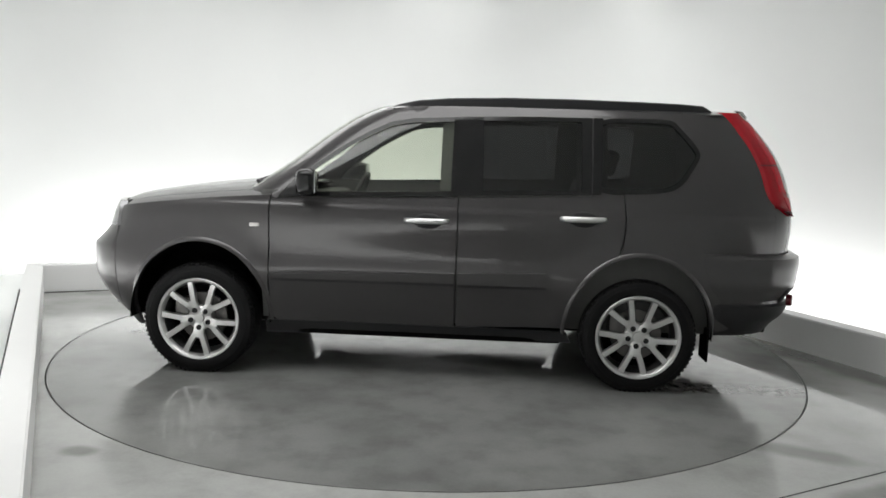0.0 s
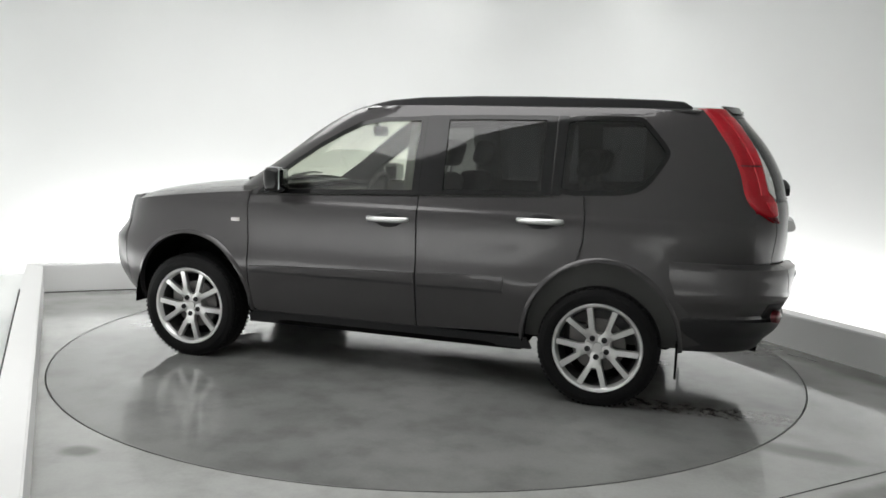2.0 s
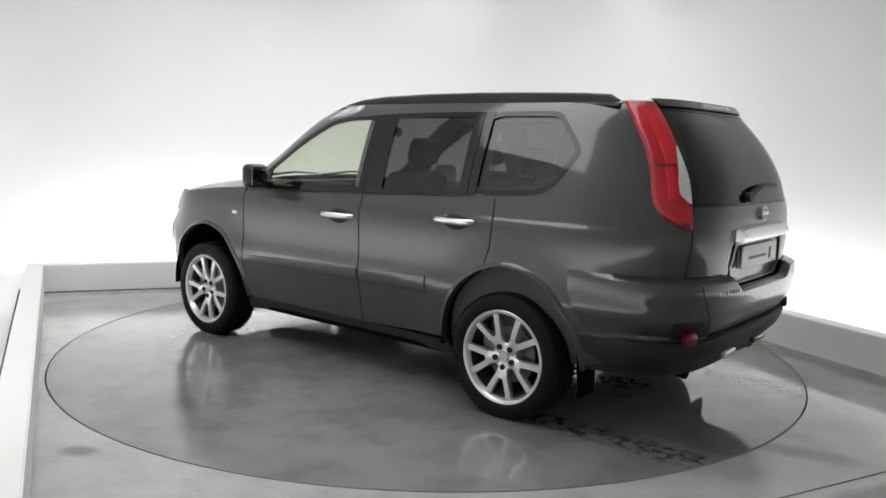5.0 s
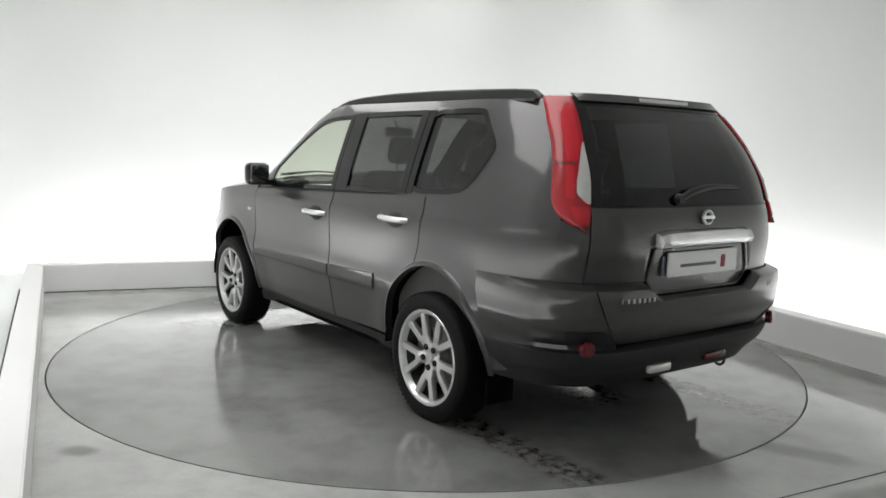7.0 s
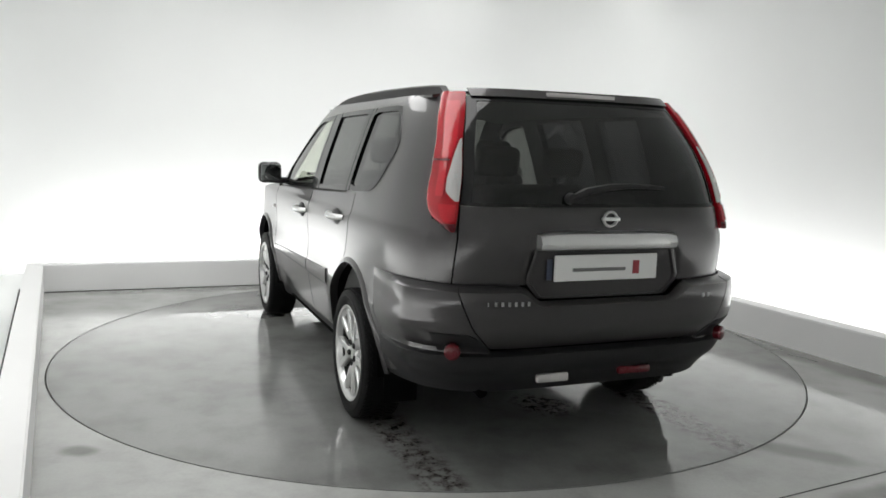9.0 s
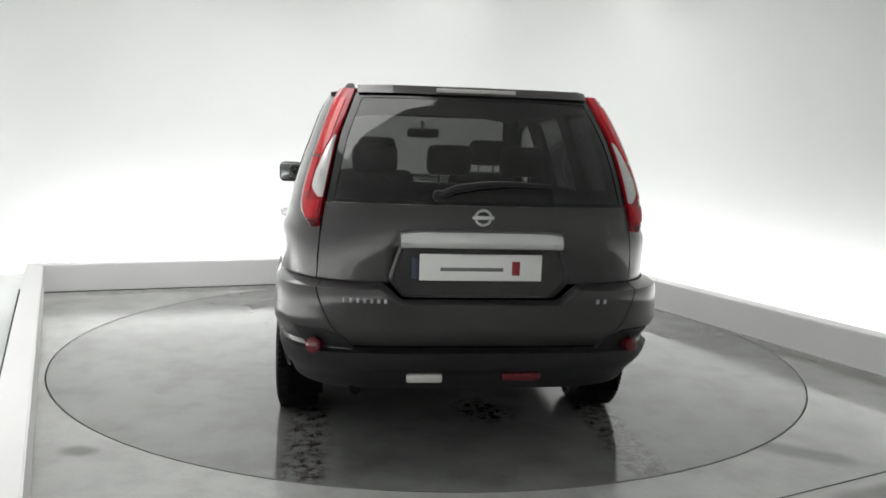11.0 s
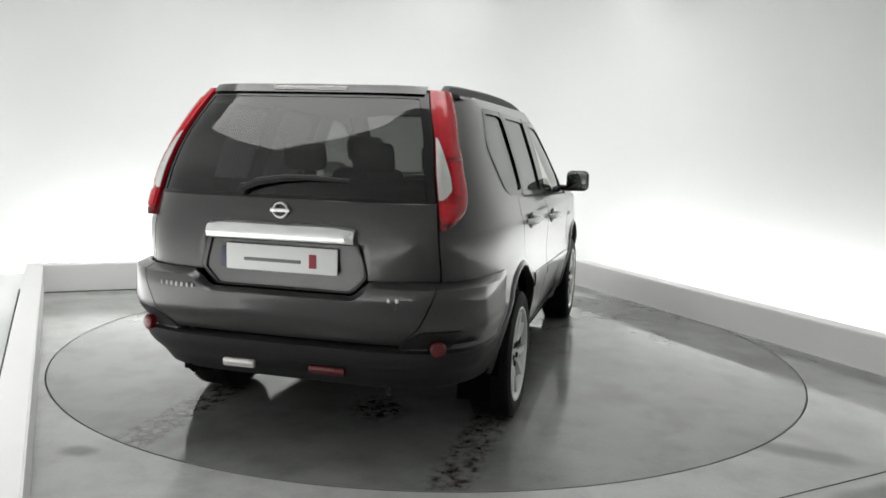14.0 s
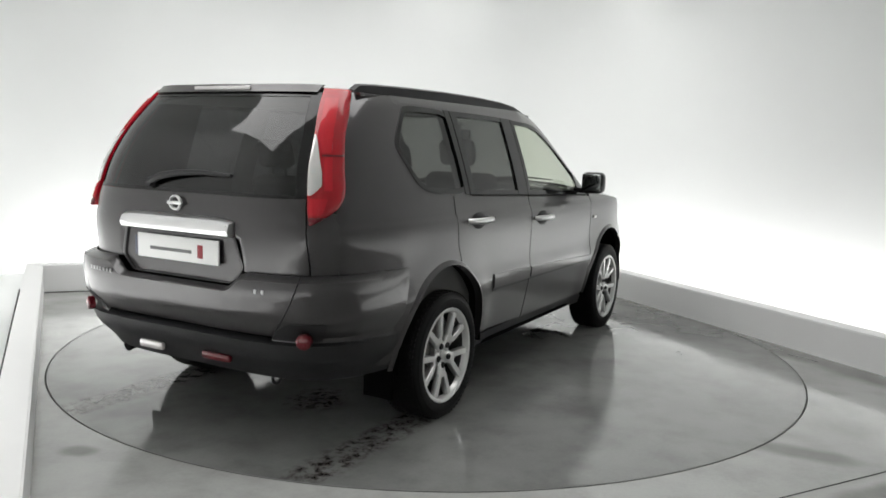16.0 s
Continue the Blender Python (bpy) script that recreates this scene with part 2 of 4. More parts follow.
def rim_in(bm, depth, toward):
    """Folds the open border of a sheet inwards by depth, so that it has an edge."""
    border = [e for e in bm.edges if len(e.link_faces) == 1]
    res = bmesh.ops.extrude_edge_only(bm, edges=border)
    for v in res["geom"]:
        if isinstance(v, bmesh.types.BMVert):
            v.co = v.co + toward(v.co) * depth
    return bm


# ---- booth ----
def prism(name, pts, z0, z1, material, label, category, kind="structure"):
    bm = bmesh.new()
    lo = [bm.verts.new((p[0], p[1], z0)) for p in pts]
    f = bm.faces.new(lo)
    top = bmesh.ops.extrude_face_region(bm, geom=[f])
    bmesh.ops.translate(bm, vec=(0, 0, z1 - z0), verts=[v for v in top["geom"] if isinstance(v, bmesh.types.BMVert)])
    bmesh.ops.bevel(bm, geom=[e for e in bm.edges if abs(e.verts[0].co.z - z1) + abs(e.verts[1].co.z - z1) < 1e-4], offset=min(0.008, 0.2 * abs(z1 - z0), 0.2 * (Vector(pts[1]) - Vector(pts[2])).length), segments=2, affect="EDGES")
    return tagged(part(name, bm, material, None), label, category, kind=kind)


def build_booth():
    R = 2.480
    # floor with a round hole for the turntable
    bm = bmesh.new()
    n = 160
    inner = [bm.verts.new((R * math.cos(2 * math.pi * k / n), R * math.sin(2 * math.pi * k / n), 0)) for k in range(n)]
    outer = [bm.verts.new((11 * math.cos(2 * math.pi * k / n), 11 * math.sin(2 * math.pi * k / n), 0)) for k in range(n)]
    deep = [bm.verts.new((v.co.x, v.co.y, -0.12)) for v in inner]
    for k in range(n):
        j = (k + 1) % n
        bm.faces.new((inner[k], outer[k], outer[j], inner[j]))
        bm.faces.new((inner[j], deep[j], deep[k], inner[k]))
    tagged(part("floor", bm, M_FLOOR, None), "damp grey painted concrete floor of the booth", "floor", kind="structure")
    bm = bmesh.new()
    bmesh.ops.create_circle(bm, cap_ends=True, segments=64, radius=R + 0.05, matrix=Matrix.Translation((0, 0, -0.11)))
    tagged(part("pit_bottom", bm, M_GAP, None), "dark bottom of the turntable pit", "floor", kind="structure")
    a = Vector((1.477, -2.452))
    d = Vector((0.893, 0.449))
    nn = Vector((-0.449, 0.893)) * 0.004
    prism("floor_joint", [a - d * 3.2 - nn, a + d * 2.3 - nn, a + d * 2.3 + nn, a - d * 3.2 + nn], -0.01, 0.002, M_GAP, "thin dark joint in the concrete floor", "joint")
    # kerbs
    t = KERB_T
    bl, bb = CL + (OUT_L + OUT_B) * t, CB + (OUT_R + OUT_B) * t
    prism("kerb_back", [CL, CB, bb, bl], 0, KERB_H, M_KERB, "low white painted kerb wall at the back", "kerb")
    prism("kerb_right", [CB + DIR_R * 0.004, CRN, CRN + OUT_R * t, bb], 0, KERB_H - 0.002, M_KERB, "low white painted kerb wall with grey face", "kerb")
    prism("kerb_left", [CL + DIR_L * 0.004, bl, CLN + OUT_L * t, CLN], 0, KERB_H - 0.002, M_KERB, "low white painted kerb wall beside the table", "kerb")
    a, b = CL + OUT_L * t + DIR_L * 1.0, CLN + OUT_L * t
    prism("gap_strip", [a, b, b + OUT_L * 0.007, a + OUT_L * 0.007], 0, KERB_H - 0.03, M_GAP, "thin dark gap behind the white kerb", "gap")
    g = t + GAP
    for nm, a, b, o in (("ledge_back", CL, CB, OUT_B), ("ledge_right", CB + OUT_B * g, CRN, OUT_R), ("ledge_left", CL + OUT_B * g, CLN, OUT_L)):
        t2 = t + 0.014
        prism(nm, [a + o * t2, b + o * t2, b + o * g, a + o * g], 0, 0.05 if nm == "ledge_back" else 0.046, M_WALL, "white painted ledge behind the kerb", "ledge")
    nb = OUT_B * -0.003
    prism("kerb_joint", [CL + nb * 3, CB + nb * 3, CB + nb, CL + nb], 0, 0.006, M_GAP, "thin dark joint at the foot of the kerb", "joint")
    # white wall, one band with round corners, coved to the ceiling
    g = t + GAP
    wl, wb = CL + OUT_L * g + OUT_B * g, CB + OUT_R * g + OUT_B * g
    rad = 1.1
    path = []
    for corner, din, dout in ((wl, -DIR_L, DIR_B), (wb, DIR_B, DIR_R)):
        p0, p2 = corner - din * rad, corner + dout * rad
        for k in range(13):
            s = k / 12
            path.append(p0 * (1 - s) ** 2 + corner * 2 * s * (1 - s) + p2 * s * s)
    path = [CLN + OUT_L * g] + path + [CRN + OUT_R * g]
    mid = (CLN + CRN) / 2
    rows = []
    for z, inset in ((0, 0), (1.2, 0), (2.4, 0), (2.75, 0.02), (2.95, 0.08), (3.1, 0.18), (3.2, 0.32), (CEIL, 0.5)):
        row = []
        for k, p in enumerate(path):
            d = (path[min(k + 1, len(path) - 1)] - path[max(k - 1, 0)]).normalized()
            q = p + Vector((d.y, -d.x)) * inset
            row.append((q.x, q.y, z))
        rows.append(row)
    tagged(part("wall_white", grid(rows), M_WALL, None), "seamless white painted wall with rounded corners", "wall", kind="structure")
    e0, e1 = path[0], path[-1]
    prism("wall_entrance", [e0, e1, e1 + Vector((0.1, -0.25)), e0 + Vector((0.1, -0.25))], 0, CEIL, M_WALL, "plain white wall that closes the booth", "wall")
    bm = bmesh.new()
    bm.faces.new([bm.verts.new((p.x, p.y, CEIL + 0.002)) for p in path])
    tagged(part("ceiling", bm, M_WALL, None), "plain white booth ceiling", "ceiling", kind="structure")


def build_turntable():
    R = 2.474
    bm = bmesh.new()
    n = 160
    rings = []
    for r, z in ((0.0, 0.0), (0.8, 0.0), (1.6, 0.0), (R - 0.006, 0.0), (R - 0.006, -0.07)):
        rings.append([bm.verts.new((r * math.cos(2 * math.pi * k / n), r * math.sin(2 * math.pi * k / n), z)) for k in range(n if r else 1)])
    for k in range(n):
        bm.faces.new((rings[0][0], rings[1][k], rings[1][(k + 1) % n]))
    for a, b in zip(rings[1:], rings[2:]):
        for k in range(n):
            bm.faces.new((a[k], b[k], b[(k + 1) % n], a[(k + 1) % n]))
    table = new("turntable")
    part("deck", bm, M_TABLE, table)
    rows = [[(r * math.cos(2 * math.pi * k / n), r * math.sin(2 * math.pi * k / n), z) for k in range(n + 1)] for r, z in ((R - 0.006, -0.06), (R - 0.006, 0.001), (R - 0.002, 0.001), (R, -0.002), (R, -0.06))]
    part("edge_ring", grid(rows), M_RING, table, "grey steel edge ring")
    return tagged(table, "round wet grey turntable set flush in the floor", "turntable")


build_booth()
turntable = build_turntable()

# ---- car: body surface as functions of height ----
half_w = curve([(0.18, 0.79), (0.28, 0.812), (0.36, 0.838), (0.50, 0.866), (0.60, 0.884), (0.66, 0.889), (0.69, 0.8870), (0.72, 0.8835), (0.76, 0.8810), (0.80, 0.8812), (0.88, 0.8842), (0.95, 0.8865), (1.00, 0.8860), (1.035, 0.879), (1.055, 0.868), (1.10, 0.856), (1.17, 0.838), (1.30, 0.800), (1.45, 0.748), (1.57, 0.703), (1.63, 0.672), (1.66, 0.648), (1.70, 0.60)])
x_rear = curve([(0.18, 2.08), (0.36, 2.19), (0.50, 2.238), (0.70, 2.270), (0.85, 2.283), (1.00, 2.292), (1.12, 2.289), (1.18, 2.275), (1.30, 2.243), (1.45, 2.163), (1.57, 2.066), (1.64, 2.004), (1.70, 1.965)])
x_nose = curve([(0.18, 1.86), (0.28, 1.93), (0.45, 2.09), (0.60, 2.145), (0.74, 2.145), (0.80, 2.08), (0.86, 2.03), (1.00, 1.965), (1.06, 1.915), (1.10, 1.83), (1.14, 1.6)])
x_screen = curve([(1.06, 1.21), (1.14, 1.075), (1.19, 1.002), (1.28, 0.870), (1.38, 0.738), (1.485, 0.600), (1.575, 0.462), (1.63, 0.350), (1.67, 0.24), (1.70, 0.12)])
N_NOSE, N_SCREEN, N_TAIL = 4.0, 6.0, 4.8
AXLE, TYRE_R, TRACK, HUB_Z = 1.315, 0.337, 0.800, 0.330


def ends(z, front, cabin):
    """Where the plan curve begins to turn in, its length from there, and its squareness."""
    if front:
        L = 0.95 if cabin else x_nose(z) - 1.1
        return ((x_screen(z) if cabin else x_nose(z)) - L, L, N_SCREEN if cabin else N_NOSE)
    return 1.0, x_rear(z) - 1.0, N_TAIL


def side_y(x, z, cabin=False):
    """Half width of the body at x, z, with the swell round the wheels."""
    w = half_w(z)
    x0, L, n = ends(z, x > 0, cabin)
    s = (abs(x) - x0) / L
    if s > 0 and (abs(x) == x or not cabin or x < 0):
        w *= max(1e-4, 1 - min(s, 0.9999) ** n) ** (1 / n)
    if not cabin:
        for ax, amp in ((AXLE, 0.014), (-AXLE, 0.017)):
            r = math.hypot(x - ax, z - 0.33)
            if r < 0.8:
                w += amp * math.exp(-((r - 0.46) / 0.11) ** 2) if r > 0.46 else amp
    return w


def end_x(y, z, front, cabin=True):
    x0, L, n = ends(z, front, cabin)
    r = min(abs(y) / half_w(z), 0.9999)
    v = x0 + L * (1 - r ** n) ** (1 / n)
    return v if front else -v


def turn_point(th, z, front, cabin, off=0.0):
    """Point of the plan curve at height z; th 0 is the middle of the end, 90 degrees the side."""
    x0, L, n = ends(z, front, cabin)
    c, s = max(math.cos(th), 0) ** (2 / n), max(math.sin(th), 0) ** (2 / n)
    x = x0 + (L + off) * c
    return Vector((x if front else -x, (half_w(z) + off) * s, z))


def th_of_y(y, z, n=N_TAIL):
    return math.asin(min(1, (abs(y) / half_w(z))) ** (n / 2))


def th_of_x(x, z, front, cabin):
    x0, L, n = ends(z, front, cabin)
    return math.acos(min(1, max(0, (abs(x) - x0) / L)) ** (n / 2))


def inward(co):
    v = Vector((-0.25 * co.x if abs(co.x) > 1.7 else 0, -co.y, 0))
    return v.normalized() if v.length > 1e-6 else Vector((0, 0, -1))


def side_sheet(poly, off=0.0, cabin=False, step=0.05, depth=0.014):
    """A panel of the left side: outline in (x, z), laid on the body surface, with folded edges."""
    bm = bmesh.new()
    bm.faces.new([bm.verts.new((x, 0, z)) for x, z in poly])
    xs, zs = [p[0] for p in poly], [p[1] for p in poly]
    for ax, lo, hi in ((0, min(xs), max(xs)), (2, min(zs), max(zs))):
        k = lo + step * 0.613
        while k < hi - 1e-3:
            co, no = Vector((0, 0, 0)), Vector((0, 0, 0))
            co[ax], no[ax] = k, 1
            bmesh.ops.bisect_plane(bm, geom=bm.verts[:] + bm.edges[:] + bm.faces[:], plane_co=co, plane_no=no, dist=1e-5)
            k += step * (0.5 if ax == 0 and abs(k) > 1.75 else 1)
    for k in (0.60, 0.64, 0.675, 0.705, 0.74, 1.034, 1.045, 1.056):
        if min(zs) + 0.01 < k < max(zs) - 0.01 and max(zs) - min(zs) > 0.3:
            bmesh.ops.bisect_plane(bm, geom=bm.verts[:] + bm.edges[:] + bm.faces[:], plane_co=(0, 0, k), plane_no=(0, 0, 1), dist=1e-5)
    bmesh.ops.remove_doubles(bm, verts=bm.verts, dist=3e-4)
    for v in bm.verts:
        v.co.y = side_y(v.co.x, v.co.z, cabin) + off
    bmesh.ops.triangulate(bm, faces=[f for f in bm.faces if len(f.verts) > 4], ngon_method="EAR_CLIP")
    return rim_in(bm, depth, inward) if depth else bm


def arc(cx, cz, r, a0, a1, n=18, squash=1.0):
    return [(cx + r * math.cos(radians(a0 + (a1 - a0) * k / n)), cz + squash * r * math.sin(radians(a0 + (a1 - a0) * k / n))) for k in range(n + 1)]


def resample(poly, n):
    pts = [Vector(p) for p in poly] + [Vector(poly[0])]
    acc = [0.0]
    for a, b in zip(pts, pts[1:]):
        acc.append(acc[-1] + (b - a).length)
    out = []
    for k in range(n):
        s = acc[-1] * k / n
        i = max(j for j in range(len(acc)) if acc[j] <= s + 1e-9)
        i = min(i, len(pts) - 2)
        f = (s - acc[i]) / max(acc[i + 1] - acc[i], 1e-9)
        out.append(pts[i].lerp(pts[i + 1], f))
    return out


def rounded(poly):
    """The outline with its corners cut."""
    out = []
    for i in range(len(poly)):
        a, b = Vector(poly[i]), Vector(poly[(i + 1) % len(poly)])
        d = min(0.25, 0.060 / max((b - a).length, 1e-6))
        out += [tuple(a.lerp(b, d)), tuple(a.lerp(b, 1 - d))]
    return out


def inset(poly, d):
    """The outline drawn in by d towards its inside (for outlines with the inside on the left)."""
    n, out = len(poly), []
    for i in range(n):
        p, a, b = Vector(poly[i]), Vector(poly[i - 1]), Vector(poly[(i + 1) % n])
        n1, n2 = (p - a).normalized(), (b - p).normalized()
        m = Vector((-n1.y - n2.y, n1.x + n2.x))
        m = m.normalized() if m.length > 1e-6 else Vector((-n1.y, n1.x))
        c = max(0.5, m.dot(Vector((-n1.y, n1.x))))
        out.append(tuple(p + m * d / c))
    return out


def frame_ring(poly, wide, off, cabin=True, depth=0.016, n=96):
    """A surround of even width inside the outline."""
    a = resample(poly, n)
    inner = inset([tuple(p) for p in a], wide)
    bm = bmesh.new()
    vs = []
    for p, q in zip(a, inner):
        vs.append([bm.verts.new((u[0], side_y(u[0], u[1], cabin) + off, u[1])) for u in (p, q)])
    for i in range(n):
        b, c = vs[i], vs[(i + 1) % n]
        bm.faces.new((b[0], c[0], c[1], b[1]))
    return rim_in(bm, depth, inward)


def both(name, make, material, parent, label="", angle=40):
    """The same part on the left and on the right side."""
    return part(name, make(), material, parent, label, angle=angle), part(name, mirrored(make()), material, parent, label, angle=angle)


def end_patch(zs, edge_a, edge_b, cols, front, cabin, off=0.0, depth=0.014):
    """A patch on the end of the body between two edges, each a function of z that gives the turn."""
    rows = []
    for z in zs:
        a, b = edge_a(z), edge_b(z)
        rows.append([turn_point_signed(a + (b - a) * k / cols, z, front, cabin, off) for k in range(cols + 1)])
    bm = grid(rows)
    return rim_in(bm, depth, lambda co: Vector((-1 if front else 1, -0.3 * (1 if co.y > 0 else -1), 0)).normalized()) if depth else bm


def turn_point_signed(th, z, front, cabin, off):
    p = turn_point(abs(th), z, front, cabin, off)
    if th < 0:
        p.y = -p.y
    return p


def steps(a, b, n):
    return [a + (b - a) * k / n for k in range(n + 1)]


# outlines on the side, in (x, z)
LAMP_OUT = curve([(1.050, 2.200), (1.065, 2.172), (1.085, 2.142), (1.105, 2.112), (1.125, 2.085), (1.16, 2.055), (1.20, 2.034), (1.25, 2.020), (1.30, 2.008), (1.335, 1.995), (1.44, 1.947), (1.50, 1.908), (1.55, 1.872), (1.58, 1.853), (1.62, 1.82), (1.66, 1.785)])
belt = curve([(-1.70, 1.18), (-1.20, 1.155), (-0.24, 1.115), (0.90, 1.075)])
shoulder = curve([(0.88, 1.095), (1.15, 1.075), (1.45, 1.045), (1.75, 1.005), (1.95, 0.965), (2.08, 0.90)])
bonnet_mid = curve([(0.85, 1.175), (1.10, 1.155), (1.40, 1.125), (1.70, 1.085), (1.90, 1.045), (2.02, 1.00), (2.10, 0.95)])
WIN_FRONT = [(-0.215, 1.125), (0.845, 1.085), (0.76, 1.185), (0.61, 1.30), (0.46, 1.405), (0.32, 1.485), (0.19, 1.548), (0.05, 1.573), (-0.215, 1.585)]
WIN_REAR = [(-1.005, 1.155), (-0.225, 1.125), (-0.225, 1.590), (-0.60, 1.600), (-1.005, 1.603)]
WIN_QUARTER = [(-1.505, 1.180), (-1.015, 1.155), (-1.015, 1.603), (-1.33, 1.608), (-1.470, 1.606), (-1.505, 1.580), (-1.628, 1.440), (-1.638, 1.405), (-1.628, 1.37)]


def build_wheel(name, parent):
    """A wheel with its middle at the origin; its outer face looks to +y."""
    hub = new(name)
    hub.parent = parent
    R = TYRE_R
    prof = [(0.232, -0.090), (0.250, -0.100), (0.285, -0.108), (0.312, -0.105), (0.327, -0.095), (R - 0.003, -0.080), (R, -0.05), (R, 0.05), (R - 0.003, 0.080), (0.327, 0.095), (0.320, 0.100), (0.312, 0.104), (0.300, 0.106), (0.297, 0.109), (0.285, 0.110), (0.268, 0.109), (0.256, 0.106), (0.251, 0.103), (0.240, 0.098), (0.232, 0.092)]
    bm = lathe(prof, 96)

    def settle(v):
        # the tyre is pressed flat where it bears on the ground
        if v.co.z < 0.001 - HUB_Z:
            v.co.z = 0.001 - HUB_Z
    for v in bm.verts:
        settle(v)
    part("tyre", bm, M_RUBBER, hub)
    bm = bmesh.new()
    for row in (-0.055, 0.0, 0.055):
        for k in range(60):
            a = 2 * math.pi * (k + (0.5 if row else 0)) / 60
            m = Matrix.Rotation(-a, 4, "Y") @ Matrix.Translation((R - 0.0025, row, 0)) @ Matrix.Rotation(0.5 if row > 0 else -0.5, 4, "X")
            box(0, 0, 0, 0.008, 0.040, 0.024, bm=bm, m=m)
    for sd in (1, -1):
        for k in range(72):
            m = Matrix.Rotation(-2 * math.pi * k / 72, 4, "Y") @ Matrix.Translation((R - 0.0095, sd * 0.0875, 0)) @ Matrix.Rotation(-sd * 0.9, 4, "Z")
            box(0, 0, 0, 0.004, 0.022, 0.014, bm=bm, m=m)
    for v in bm.verts:
        settle(v)
    part("tread", bm, M_RUBBER, hub)
    part("rim_barrel", lathe([(0.236, -0.10), (0.222, -0.09), (0.205, -0.06), (0.205, 0.03), (0.219, 0.074)], 72), M_BARREL, hub)
    rim = part("rim", lathe([(0.219, 0.074), (0.226, 0.092), (0.234, 0.103), (0.247, 0.106), (0.251, 0.102), (0.251, 0.095)], 72), M_ALLOY, hub)
    # five forked spokes
    for k in range(5):
        bm = bmesh.new()
        m = Matrix.Rotation(-(2 * math.pi * k / 5 + math.pi / 2 - 0.54), 4, "Y")

        def beam(pts):
            rows = []
            for x, z, w, y, dep in pts:
                rows.append([(x, y - dep, z - w), (x, y - 0.005, z - w), (x, y, z - w * 0.82), (x, y, z + w * 0.82), (x, y - 0.005, z + w), (x, y - dep, z + w)])
            own = grid(rows)
            me = bpy.data.meshes.new("tmp")
            own.to_mesh(me)
            own.free()
            bm.from_mesh(me)
            bpy.data.meshes.remove(me)

        beam([(0.030, 0, 0.034, 0.074, 0.04), (0.070, 0, 0.031, 0.080, 0.035), (0.100, 0, 0.036, 0.0845, 0.03), (0.118, 0, 0.041, 0.086, 0.03)])
        for sg in (1, -1):
            beam([(0.098, sg * 0.019, 0.018, 0.0855, 0.03), (0.122, sg * 0.030, 0.0185, 0.0875, 0.03), (0.160, sg * 0.046, 0.0185, 0.0905, 0.03), (0.205, sg * 0.064, 0.019, 0.093, 0.03), (0.222, sg * 0.071, 0.021, 0.0935, 0.03), (0.236, sg * 0.076, 0.025, 0.093, 0.03)])
        bmesh.ops.transform(bm, matrix=m, verts=bm.verts)
        part("spoke", bm, M_ALLOY, rim, angle=50)
    part("hub_cap", lathe([(0.0, 0.0792), (0.010, 0.0792), (0.0255, 0.079), (0.0265, 0.0775), (0.0275, 0.070), (0.066, 0.073), (0.074, 0.066), (0.077, 0.0)], 30), M_ALLOY, rim)
    for k in range(5):
        a = 2 * math.pi * k / 5 + math.pi / 2 - 0.54
        bm = lathe([(0.0, 0.0835), (0.008, 0.0835), (0.010, 0.088), (0.0145, 0.087), (0.0165, 0.082), (0.0165, 0.03)], 10)
        bmesh.ops.translate(bm, vec=(0.056 * math.cos(a), 0, 0.056 * math.sin(a)), verts=bm.verts)
        part("lug_nut", bm, M_TRIM, rim)
    part("brake_disc", lathe([(0.06, 0.012), (0.150, 0.012), (0.150, -0.012), (0.06, -0.012)], 48), M_STEEL, hub)
    bm = box(0.115, 0.01, 0.06, 0.10, 0.07, 0.12, 0.015)
    part("brake_caliper", bm, M_STEEL, hub)
    part("wheel_back", lathe([(0.0, -0.03), (0.205, -0.03)], 40), M_UNDER, hub)
    return hub


